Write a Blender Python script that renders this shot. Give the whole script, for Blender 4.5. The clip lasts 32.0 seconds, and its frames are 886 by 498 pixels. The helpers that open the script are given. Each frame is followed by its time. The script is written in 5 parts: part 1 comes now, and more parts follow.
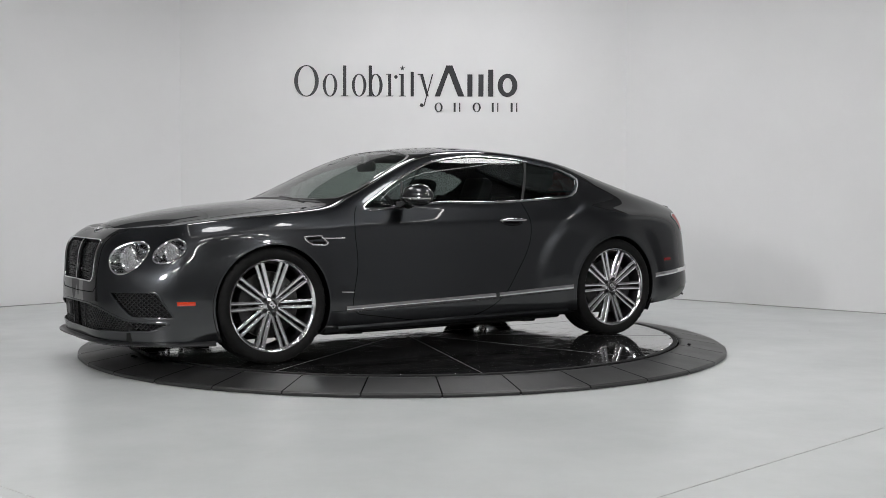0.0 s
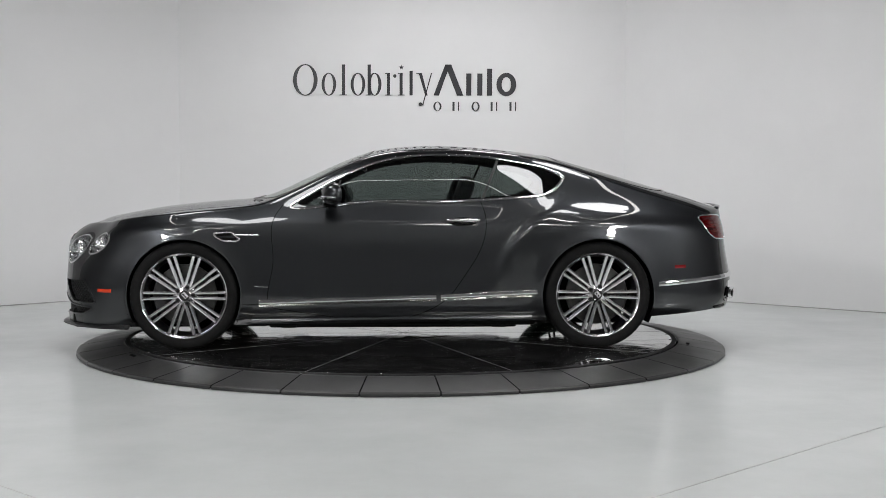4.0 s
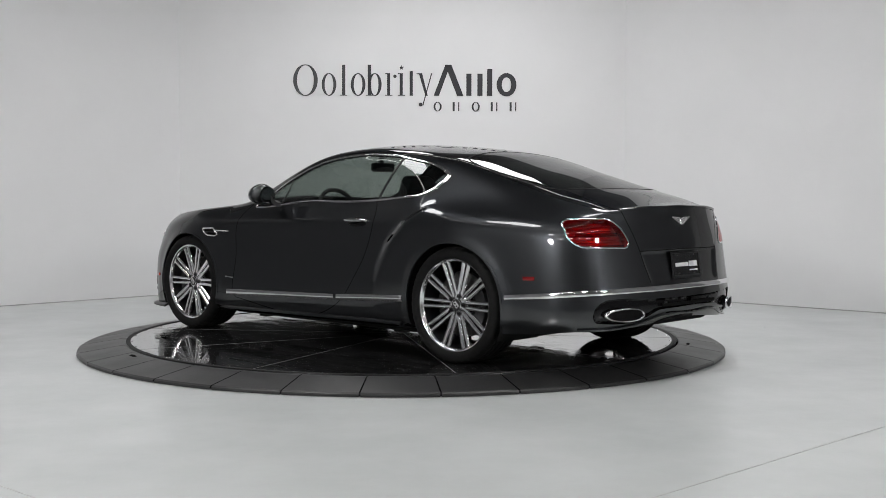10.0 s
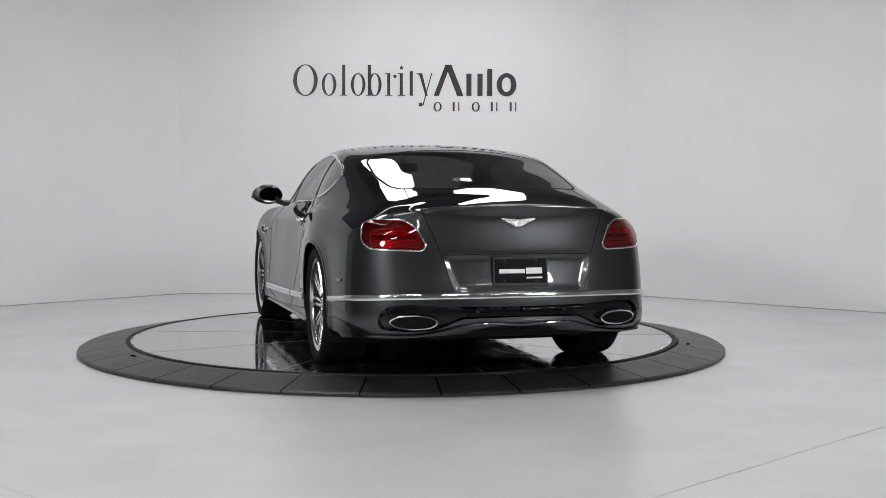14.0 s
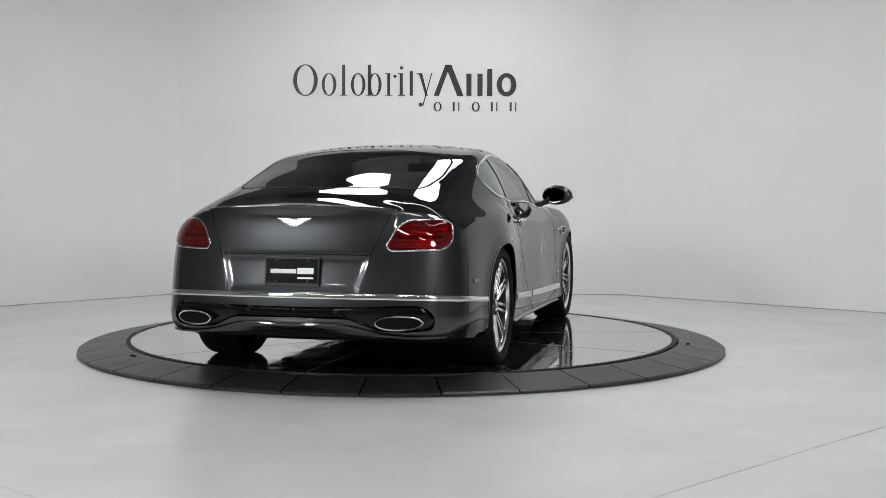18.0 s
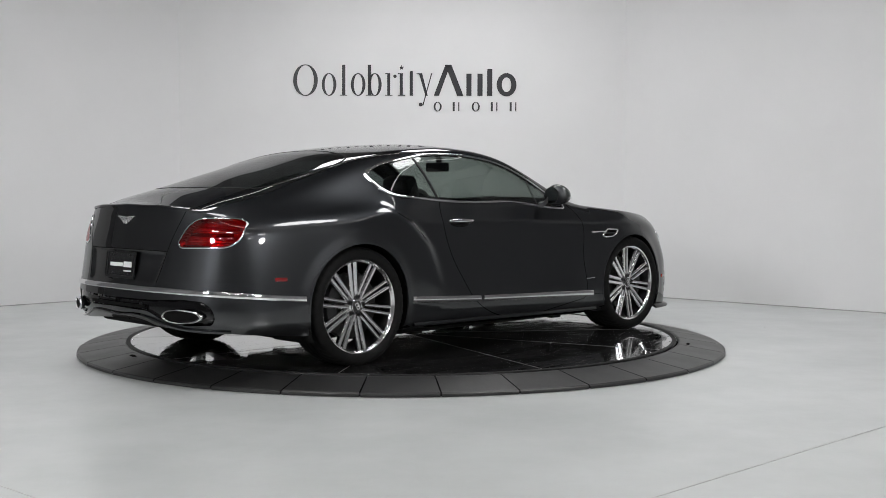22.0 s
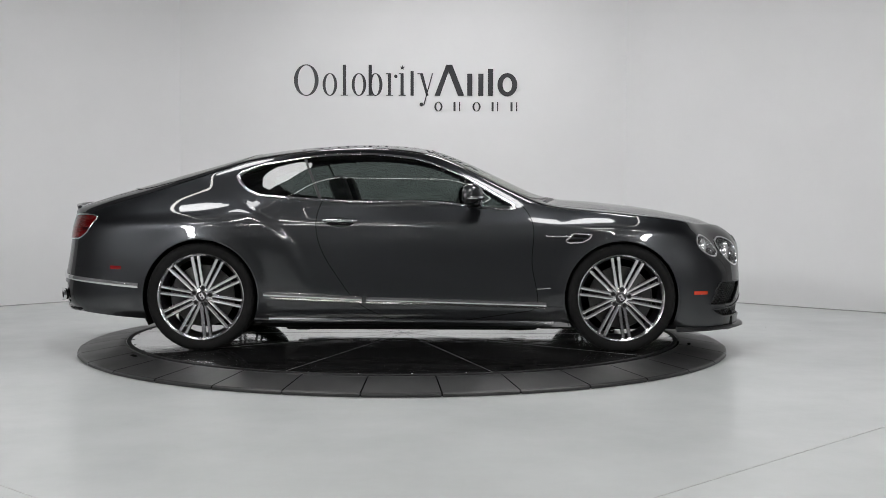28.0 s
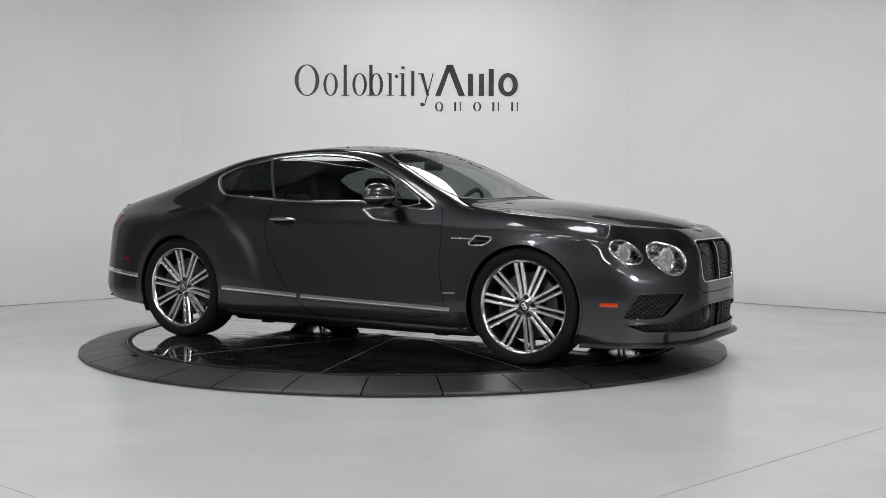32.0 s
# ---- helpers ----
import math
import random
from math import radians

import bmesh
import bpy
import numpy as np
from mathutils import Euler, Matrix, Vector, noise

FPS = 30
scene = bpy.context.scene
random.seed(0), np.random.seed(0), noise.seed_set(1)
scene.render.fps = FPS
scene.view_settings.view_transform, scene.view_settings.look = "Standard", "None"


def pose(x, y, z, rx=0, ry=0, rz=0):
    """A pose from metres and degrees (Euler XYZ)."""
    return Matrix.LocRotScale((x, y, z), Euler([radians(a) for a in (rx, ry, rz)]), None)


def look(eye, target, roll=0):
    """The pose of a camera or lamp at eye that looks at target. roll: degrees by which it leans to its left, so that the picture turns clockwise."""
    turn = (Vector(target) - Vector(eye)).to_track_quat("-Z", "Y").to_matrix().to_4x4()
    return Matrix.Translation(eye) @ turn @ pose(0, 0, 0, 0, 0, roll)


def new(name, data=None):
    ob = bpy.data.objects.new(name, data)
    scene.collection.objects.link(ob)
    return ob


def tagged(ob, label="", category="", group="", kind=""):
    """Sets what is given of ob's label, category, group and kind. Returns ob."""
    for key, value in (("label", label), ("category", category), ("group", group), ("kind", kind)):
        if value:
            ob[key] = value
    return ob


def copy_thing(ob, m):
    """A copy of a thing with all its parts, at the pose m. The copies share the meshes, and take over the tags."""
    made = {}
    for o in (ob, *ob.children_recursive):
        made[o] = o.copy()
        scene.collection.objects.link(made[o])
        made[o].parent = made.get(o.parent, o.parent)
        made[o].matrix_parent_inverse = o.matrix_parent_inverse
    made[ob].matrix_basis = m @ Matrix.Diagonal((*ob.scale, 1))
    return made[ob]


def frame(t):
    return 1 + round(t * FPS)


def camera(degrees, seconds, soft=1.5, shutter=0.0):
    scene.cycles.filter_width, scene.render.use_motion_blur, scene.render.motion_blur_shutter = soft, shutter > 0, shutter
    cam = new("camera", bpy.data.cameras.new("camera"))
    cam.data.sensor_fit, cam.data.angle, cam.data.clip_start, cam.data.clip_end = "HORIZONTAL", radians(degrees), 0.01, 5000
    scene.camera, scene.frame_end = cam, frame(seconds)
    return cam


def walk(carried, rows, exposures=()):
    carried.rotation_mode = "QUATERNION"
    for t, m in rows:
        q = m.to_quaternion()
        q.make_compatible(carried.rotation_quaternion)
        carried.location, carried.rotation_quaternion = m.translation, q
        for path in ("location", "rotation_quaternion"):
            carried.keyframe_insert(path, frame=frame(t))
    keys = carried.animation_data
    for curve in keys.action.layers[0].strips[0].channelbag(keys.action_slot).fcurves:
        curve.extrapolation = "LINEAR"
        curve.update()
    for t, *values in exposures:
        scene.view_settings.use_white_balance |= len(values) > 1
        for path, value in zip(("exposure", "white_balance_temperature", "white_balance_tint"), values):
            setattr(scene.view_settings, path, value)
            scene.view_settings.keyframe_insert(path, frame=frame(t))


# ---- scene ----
cam = camera(42.9, 32.0, soft=0.8)


def view(px, py):
    """The held camera, panned by a hair: px and py in thousandths of a radian."""
    return (Matrix.Translation((0, -8.3323, 1.0829)) @ pose(0, 0, 0, 0, 0, -2.0111) @ pose(0, 0, 0, 90 - 2.6774, 0, 0)
            @ pose(0, 0, 0, 0, 0, 0.139) @ pose(0, 0, 0, math.degrees(py) / 1000, math.degrees(px) / 1000, 0))


walk(cam, [(0, view(0.9, 0.6)), (1.5, view(0.9, 0.6)), (2.5, view(0.1, 0)), (7, view(-0.2, -0.3)), (9, view(0, 0)),
           (26, view(0.1, 0)), (27.5, view(0.7, 0)), (30, view(0.9, 0)), (30.7, view(1.4, 0)), (32, view(1.4, 0))])

# ---- light ----
world = bpy.data.worlds.new("world")
scene.world = world
world.use_nodes = True
world.node_tree.nodes["Background"].inputs[0].default_value = (0.9, 0.95, 1.0, 1)
world.node_tree.nodes["Background"].inputs[1].default_value = 0.02
scene.view_settings.exposure = 0.0
PANEL_POWER = (8.2, 10.0)
KEY_POWER = (112.0, 80.0)
TUBE_POWER = 37.0


# ---- materials ----
def material(name, color, rough=0.5, metal=0.0, vary=0.0, scale=8.0, bump=0.0, bump_scale=200.0, **more):
    m = bpy.data.materials.new(name)
    m.use_nodes = True
    nt = m.node_tree
    b = nt.nodes["Principled BSDF"]
    b.inputs["Base Color"].default_value = (*color, 1)
    b.inputs["Roughness"].default_value = rough
    b.inputs["Metallic"].default_value = metal
    for key, value in more.items():
        b.inputs[key.replace("_", " ")].default_value = value
    co = nt.nodes.new("ShaderNodeTexCoord")
    if vary:
        big = nt.nodes.new("ShaderNodeTexNoise")
        big.inputs["Scale"].default_value = scale
        big.inputs["Detail"].default_value = 8
        big.inputs["Roughness"].default_value = 0.65
        nt.links.new(co.outputs["Object"], big.inputs["Vector"])
        ramp = nt.nodes.new("ShaderNodeValToRGB")
        ramp.color_ramp.elements[0].position = 0.3
        ramp.color_ramp.elements[1].position = 0.7
        ramp.color_ramp.elements[0].color = (*[c * (1 - vary) for c in color], 1)
        ramp.color_ramp.elements[1].color = (*[min(1, c * (1 + vary)) for c in color], 1)
        nt.links.new(big.outputs["Fac"], ramp.inputs["Fac"])
        nt.links.new(ramp.outputs["Color"], b.inputs["Base Color"])
        rr = nt.nodes.new("ShaderNodeMapRange")
        rr.inputs["To Min"].default_value = max(0.0, rough * (1 - vary))
        rr.inputs["To Max"].default_value = rough * (1 + vary)
        nt.links.new(big.outputs["Fac"], rr.inputs["Value"])
        nt.links.new(rr.outputs["Result"], b.inputs["Roughness"])
    if bump:
        fine = nt.nodes.new("ShaderNodeTexNoise")
        fine.inputs["Scale"].default_value = bump_scale
        fine.inputs["Detail"].default_value = 4
        nt.links.new(co.outputs["Object"], fine.inputs["Vector"])
        bn = nt.nodes.new("ShaderNodeBump")
        bn.inputs["Strength"].default_value = bump
        bn.inputs["Distance"].default_value = 0.002
        nt.links.new(fine.outputs["Fac"], bn.inputs["Height"])
        nt.links.new(bn.outputs["Normal"], b.inputs["Normal"])
    return m


def emitter(name, color, strength):
    m = bpy.data.materials.new(name)
    m.use_nodes = True
    b = m.node_tree.nodes["Principled BSDF"]
    b.inputs["Base Color"].default_value = (*color, 1)
    b.inputs["Emission Color"].default_value = (*color, 1)
    b.inputs["Emission Strength"].default_value = strength
    return m


WALL = material("wall_paint", (0.775, 0.775, 0.78), 0.55, vary=0.02, scale=1.2, bump=0.08, bump_scale=140)
FLOOR = material("floor_epoxy", (0.625, 0.650, 0.645), 0.26, vary=0.07, scale=1.1, bump=0.03, bump_scale=60)
JOINT = material("floor_joint", (0.42, 0.43, 0.42), 0.6, vary=0.2, scale=20)
FOOT = material("wall_foot", (0.36, 0.36, 0.355), 0.7, vary=0.45, scale=5)
CEILING = material("ceiling_deck", (0.10, 0.10, 0.105), 0.7, vary=0.15, scale=3)
# Greys of added, unseen walls, stepped to shape what the car reflects.
UNSEEN_GREY = material("unseen_grey_wall", (0.36, 0.36, 0.365), 0.6, vary=0.05, scale=2)
UNSEEN_DARK = material("unseen_dark_wall", (0.17, 0.17, 0.175), 0.7, vary=0.15, scale=2)
UNSEEN_END = material("unseen_end_wall", (0.16, 0.16, 0.165), 0.7, vary=0.06, scale=1.5)
SIGN = material("sign_vinyl", (0.025, 0.025, 0.03), 0.35)
RUBBER_RING = material("ramp_rubber", (0.024, 0.024, 0.024), 0.38, vary=0.4, scale=3, bump=0.2, bump_scale=90)
DISC = material("disc_acrylic", (0.024, 0.024, 0.0245), 0.055, vary=0.95, scale=6, bump=0.015, bump_scale=5, IOR=1.9, Coat_Weight=1.0, Coat_IOR=1.8, Coat_Roughness=0.02)


def smudge(m, low, high, scale):
    """Wiped dust on a glossy sheet: streaky dull patches."""
    nt = m.node_tree
    b = nt.nodes["Principled BSDF"]
    co, mp, no, rg = (nt.nodes.new(k) for k in ("ShaderNodeTexCoord", "ShaderNodeMapping", "ShaderNodeTexNoise", "ShaderNodeMapRange"))
    mp.inputs["Scale"].default_value = (1.0, 2.2, 1.0)
    mp.inputs["Rotation"].default_value = (0, 0, 0.6)
    no.inputs["Scale"].default_value = scale
    no.inputs["Detail"].default_value = 9
    no.inputs["Roughness"].default_value = 0.62
    no.inputs["Distortion"].default_value = 1.6
    rg.inputs["From Min"].default_value, rg.inputs["From Max"].default_value = 0.42, 0.78
    rg.inputs["To Min"].default_value, rg.inputs["To Max"].default_value = low, high
    nt.links.new(co.outputs["Object"], mp.inputs["Vector"])
    nt.links.new(mp.outputs["Vector"], no.inputs["Vector"])
    nt.links.new(no.outputs["Fac"], rg.inputs["Value"])
    for key in ("Coat Roughness", "Roughness"):
        nt.links.new(rg.outputs["Result"], b.inputs[key])


smudge(DISC, 0.02, 0.22, 2.6)
DISC_JOINT = material("disc_joint", (0.16, 0.16, 0.165), 0.45, vary=0.3, scale=9)
DISC_BORDER = material("disc_border", (0.012, 0.012, 0.012), 0.6, vary=0.3, scale=12, Specular_IOR_Level=0.2)
SEAM = material("seam", (0.008, 0.008, 0.008), 0.9, Specular_IOR_Level=0.05)
PAINT = material("car_paint", (0.041, 0.0435, 0.047), 0.36, metal=1.0, Coat_Weight=1.0, Coat_Roughness=0.012, Coat_IOR=1.66, Specular_Tint=(0.12, 0.12, 0.13, 1))
TRIM_BLACK = material("black_trim", (0.015, 0.015, 0.016), 0.35)
BADGE = material("badge_chrome", (0.85, 0.85, 0.86), 0.2, metal=0.75)
GLOSS_BLACK = material("gloss_black", (0.005, 0.005, 0.0055), 0.12, Specular_IOR_Level=0.3)
CHROME = material("chrome", (0.82, 0.82, 0.83), 0.06, metal=1.0)
MIRROR_GLASS = material("mirror_glass", (0.22, 0.22, 0.23), 0.03, metal=1.0)
ALLOY = material("wheel_alloy", (0.80, 0.80, 0.81), 0.17, metal=1.0, vary=0.06, scale=40)
DARK_ALLOY = material("wheel_inner", (0.035, 0.035, 0.037), 0.4, metal=0.8)
TYRE = material("tyre_rubber", (0.009, 0.009, 0.009), 0.75, vary=0.25, scale=30, bump=0.2, bump_scale=300, Specular_IOR_Level=0.15)


def pane_glass(name, tint):
    """Thin glass: tinted see-through, with the mirror gloss of its surface."""
    m = bpy.data.materials.new(name)
    m.use_nodes = True
    nt = m.node_tree
    nt.nodes.remove(nt.nodes["Principled BSDF"])
    clear, gloss, mix, fres, fifth, span = (nt.nodes.new(k) for k in ("ShaderNodeBsdfTransparent", "ShaderNodeBsdfGlossy", "ShaderNodeMixShader", "ShaderNodeLayerWeight", "ShaderNodeMath", "ShaderNodeMapRange"))
    clear.inputs["Color"].default_value = (*tint, 1)
    gloss.inputs["Roughness"].default_value = 0.0
    fres.inputs["Blend"].default_value = 0.5
    fifth.operation = "POWER"
    fifth.inputs[1].default_value = 5.0
    span.inputs["To Min"].default_value = 0.085
    nt.links.new(fres.outputs["Facing"], fifth.inputs[0])
    nt.links.new(fifth.outputs[0], span.inputs["Value"])
    nt.links.new(span.outputs[0], mix.inputs[0])
    nt.links.new(clear.outputs[0], mix.inputs[1])
    nt.links.new(gloss.outputs[0], mix.inputs[2])
    nt.links.new(mix.outputs[0], nt.nodes["Material Output"].inputs["Surface"])
    return m


SIDE_GLASS = pane_glass("side_glass", (0.31, 0.345, 0.335))
SCREEN_GLASS = pane_glass("screen_glass", (0.70, 0.77, 0.72))
REAR_GLASS = pane_glass("rear_glass", (0.085, 0.09, 0.09))
LAMP_GLASS = pane_glass("lamp_glass", (0.93, 0.94, 0.95))
RED_GLASS = pane_glass("red_lamp_glass", (0.60, 0.016, 0.02))
RED_INNER = material("red_lamp_inside", (0.42, 0.035, 0.04), 0.34, metal=0.6)
RED_LENS = material("red_lens", (0.20, 0.0035, 0.005), 0.08, Coat_Weight=1.0, Coat_Roughness=0.02)
DARK_RED = material("dark_red_lens", (0.09, 0.002, 0.003), 0.1, Coat_Weight=1.0, Coat_Roughness=0.02)
AMBER = material("amber_lens", (0.55, 0.035, 0.006), 0.15, Coat_Weight=1.0)
LAMP_BOWL = material("lamp_bowl", (0.70, 0.70, 0.71), 0.14, metal=1.0)
REFLECTOR = material("lamp_reflector", (0.90, 0.90, 0.91), 0.10, metal=0.75)
MESH_CHROME = material("grille_mesh_metal", (0.06, 0.06, 0.063), 0.25, metal=1.0)
DARK_MESH = material("dark_grille_mesh", (0.016, 0.016, 0.017), 0.35, metal=0.3)
LEATHER = material("black_leather", (0.02, 0.02, 0.02), 0.5, vary=0.2, scale=30, bump=0.2, bump_scale=400)
INNER = material("inner_liner", (0.012, 0.012, 0.012), 0.8, Specular_IOR_Level=0.15)
LAMP_WHITES = [emitter("softbox_face", (1.0, 0.992, 1.0), power) for power in PANEL_POWER]
LAMP_KEYS = [emitter("key_softbox_face", (1.0, 0.992, 1.0), power) for power in KEY_POWER]
TUBE_GLOW = emitter("tube_glow", (1.0, 0.98, 0.95), TUBE_POWER)
RAIL_GLOW = emitter("lit_rail", (1.0, 0.97, 0.95), 8.0)


# ---- builders ----
def mesh_of(name, verts, faces, mat, smooth=False):
    me = bpy.data.meshes.new(name)
    me.from_pydata([tuple(v) for v in verts], [], [tuple(f) for f in faces])
    me.materials.append(mat)
    if smooth:
        me.polygons.foreach_set("use_smooth", [True] * len(me.polygons))
    me.update()
    return me


def thing(name, label, category, group="", kind="", at=None):
    ob = new(name)
    if at is not None:
        ob.matrix_world = at
    return tagged(ob, label, category, group, kind)


def part(name, bm, mat, parent, label="", smooth=False):
    """Links a bmesh (or a mesh) as one mesh object under a thing or a part."""
    if isinstance(bm, bmesh.types.BMesh):
        me = bpy.data.meshes.new(name)
        bmesh.ops.recalc_face_normals(bm, faces=bm.faces)
        bm.to_mesh(me)
        bm.free()
        me.materials.append(mat)
        if smooth:
            me.polygons.foreach_set("use_smooth", [True] * len(me.polygons))
            me.set_sharp_from_angle(angle=radians(40))
    else:
        me = bm
    ob = new(name, me)
    ob.parent = parent
    return tagged(ob, label)


def box(x0, x1, y0, y1, z0, z1, bevel=0.0, bm=None):
    own = bmesh.new()
    bmesh.ops.create_cube(own, size=1)
    for v in own.verts:
        v.co = Vector(((x0 + x1) / 2 + v.co.x * (x1 - x0), (y0 + y1) / 2 + v.co.y * (y1 - y0), (z0 + z1) / 2 + v.co.z * (z1 - z0)))
    if bevel:
        bmesh.ops.bevel(own, geom=own.edges, offset=bevel, segments=2, affect="EDGES", profile=0.5)
    return own if bm is None else join(bm, own)


def join(bm, other):
    me = bpy.data.meshes.new("tmp")
    other.to_mesh(me)
    other.free()
    bm.from_mesh(me)
    bpy.data.meshes.remove(me)
    return bm


def prism(outline, z0, z1, m=None, bm=None, bevel=0.0):
    """An outline of (x, y) pairs raised from z0 to z1."""
    own = bmesh.new()
    low = [own.verts.new((x, y, z0)) for x, y in outline]
    top = [own.verts.new((x, y, z1)) for x, y in outline]
    n = len(outline)
    own.faces.new(low[::-1]), own.faces.new(top)
    for i in range(n):
        own.faces.new((low[i], low[(i + 1) % n], top[(i + 1) % n], top[i]))
    if bevel:
        bmesh.ops.bevel(own, geom=[e for e in own.edges if abs(e.verts[0].co.z - z1) < 1e-6 and abs(e.verts[1].co.z - z1) < 1e-6],
                        offset=bevel, segments=2, affect="EDGES", profile=0.5)
    if m is not None:
        own.transform(m)
    return own if bm is None else join(bm, own)


def lathe(profile, segments=48, axis="Y", a0=0.0, a1=2 * math.pi, bm=None):
    """Turns (radius, height) pairs about an axis."""
    own = bm or bmesh.new()
    closed = abs(a1 - a0 - 2 * math.pi) < 1e-6
    rings = []
    for i in range(segments if closed else segments + 1):
        a = a0 + (a1 - a0) * i / segments
        ring = []
        for r, h in profile:
            p = (r * math.cos(a), h, r * math.sin(a)) if axis == "Y" else (r * math.cos(a), r * math.sin(a), h) if axis == "Z" else (h, r * math.cos(a), r * math.sin(a))
            ring.append(own.verts.new(p))
        rings.append(ring)
    for i in range(len(rings) if closed else len(rings) - 1):
        a, b = rings[i], rings[(i + 1) % len(rings)]
        for j in range(len(profile) - 1):
            own.faces.new((a[j], b[j], b[j + 1], a[j + 1]))
    return own


def sweep(points, across, up, closed=False, bm=None):
    """A flat-topped bar along a row of (place, normal), so wide and so high."""
    own = bm or bmesh.new()
    n = len(points)
    rings = []
    for i, (p, nn) in enumerate(points):
        a = points[(i - 1) % n if closed else max(i - 1, 0)][0]
        b = points[(i + 1) % n if closed else min(i + 1, n - 1)][0]
        t = (b - a).normalized()
        s = t.cross(nn).normalized()
        w, h = across / 2, up
        rings.append([own.verts.new(p + s * x + nn * y) for x, y in ((-w, -0.003), (-w * 0.9, h * 0.75), (-w * 0.45, h), (w * 0.45, h), (w * 0.9, h * 0.75), (w, -0.003))])
    for i in range(n if closed else n - 1):
        a, b = rings[i], rings[(i + 1) % n]
        for j in range(5):
            own.faces.new((a[j], a[j + 1], b[j + 1], b[j]))
    if not closed:
        own.faces.new(rings[0][::-1]), own.faces.new(rings[-1])
    return own


def spline(xs, ys):
    """A natural cubic through (xs, ys)."""
    xs, ys = np.array(xs, float), np.array(ys, float)
    n, h = len(xs), np.diff(xs)
    a, r = np.eye(n), np.zeros(n)
    for i in range(1, n - 1):
        a[i, i - 1:i + 2] = h[i - 1], 2 * (h[i - 1] + h[i]), h[i]
        r[i] = 6 * ((ys[i + 1] - ys[i]) / h[i] - (ys[i] - ys[i - 1]) / h[i - 1])
    k = np.linalg.solve(a, r)

    def at(x):
        x = np.clip(x, xs[0], xs[-1])
        i = np.clip(np.searchsorted(xs, x) - 1, 0, n - 2)
        u, v = xs[i + 1] - x, x - xs[i]
        return (k[i] * u ** 3 + k[i + 1] * v ** 3) / (6 * h[i]) + (ys[i] / h[i] - k[i] * h[i] / 6) * u + (ys[i + 1] / h[i] - k[i + 1] * h[i] / 6) * v
    return at


def steady(xs, ys):
    """A monotone cubic through (xs, ys): no overshoot."""
    xs, ys = np.array(xs, float), np.array(ys, float)
    h, d = np.diff(xs), np.diff(ys) / np.diff(xs)
    m = np.zeros(len(xs))
    for i in range(1, len(xs) - 1):
        if d[i - 1] * d[i] > 0:
            w1, w2 = 2 * h[i] + h[i - 1], h[i] + 2 * h[i - 1]
            m[i] = (w1 + w2) / (w1 / d[i - 1] + w2 / d[i])
    m[0], m[-1] = d[0], d[-1]

    def at(x):
        x = np.clip(x, xs[0], xs[-1])
        i = np.clip(np.searchsorted(xs, x) - 1, 0, len(xs) - 2)
        t = (x - xs[i]) / h[i]
        return ((1 + 2 * t) * (1 - t) ** 2 * ys[i] + t * (1 - t) ** 2 * h[i] * m[i] + t * t * (3 - 2 * t) * ys[i + 1] + t * t * (t - 1) * h[i] * m[i + 1])
    return at


# ---- the studio ----
def wall(name, a, b, z0, z1, mat, thick=0.15, label="smooth white painted studio wall", outward=1):
    a, b = Vector((*a, 0)), Vector((*b, 0))
    d = (b - a).normalized()
    n = Vector((-d.y, d.x, 0)) * thick * outward
    out = [(p.x, p.y) for p in (a, b, b + n, a + n)]
    ob = new(name)
    bpy.data.objects.remove(ob)
    bm = prism(out, z0, z1)
    bmesh.ops.recalc_face_normals(bm, faces=bm.faces)
    me = bpy.data.meshes.new(name)
    bm.to_mesh(me)
    bm.free()
    me.materials.append(mat)
    return tagged(new(name, me), label, "wall", kind="structure")


TOP = 5.2
WALL_TOP = 3.5
wall("wall_back", (-2.455, 4.162), (2.42, 3.985), 0, WALL_TOP, WALL)
# Unseen uppers, added: their dark colour stands in for missing light up there.
wall("unseen_upper_back", (-2.455, 4.162), (2.42, 3.985), WALL_TOP, TOP, UNSEEN_DARK, label="unseen dark wall added above the studio wall")
wall("wall_diagonal_left", (-5.1, 1.627), (-2.455, 4.162), 0, WALL_TOP, WALL)
wall("unseen_upper_left", (-5.1, 1.627), (-2.455, 4.162), WALL_TOP, TOP, UNSEEN_DARK, label="unseen dark wall added above the studio wall")
# Unseen grey end, added as a middle step between white and dark reflections.
wall("unseen_end_left", (-6.11, 0.671), (-5.1, 1.627), 0, TOP, UNSEEN_GREY, label="unseen grey wall added beyond the studio wall")
wall("wall_diagonal_right", (2.42, 3.985), (5.35, 1.190), 0, WALL_TOP, WALL)
wall("unseen_upper_right", (2.42, 3.985), (5.35, 1.190), WALL_TOP, TOP, UNSEEN_DARK, label="unseen dark wall added above the studio wall")
wall("unseen_end_right", (5.35, 1.190), (6.4, 0.173), 0, TOP, UNSEEN_GREY, label="unseen grey wall added beyond the studio wall")
# Unseen walls, added; their dark greys set how dark the flanks reflect.
wall("unseen_side_left", (-6.11, -11.5), (-6.11, 0.671), 0, TOP, UNSEEN_DARK, label="unseen dark grey side wall, added for reflections")
wall("unseen_side_right", (6.4, 0.173), (6.4, -11.5), 0, TOP, UNSEEN_DARK, label="unseen dark grey side wall, added for reflections")
wall("unseen_far_end", (6.4, -11.5), (-6.11, -11.5), 0, TOP, UNSEEN_END, label="unseen dark grey end wall, added for reflections")


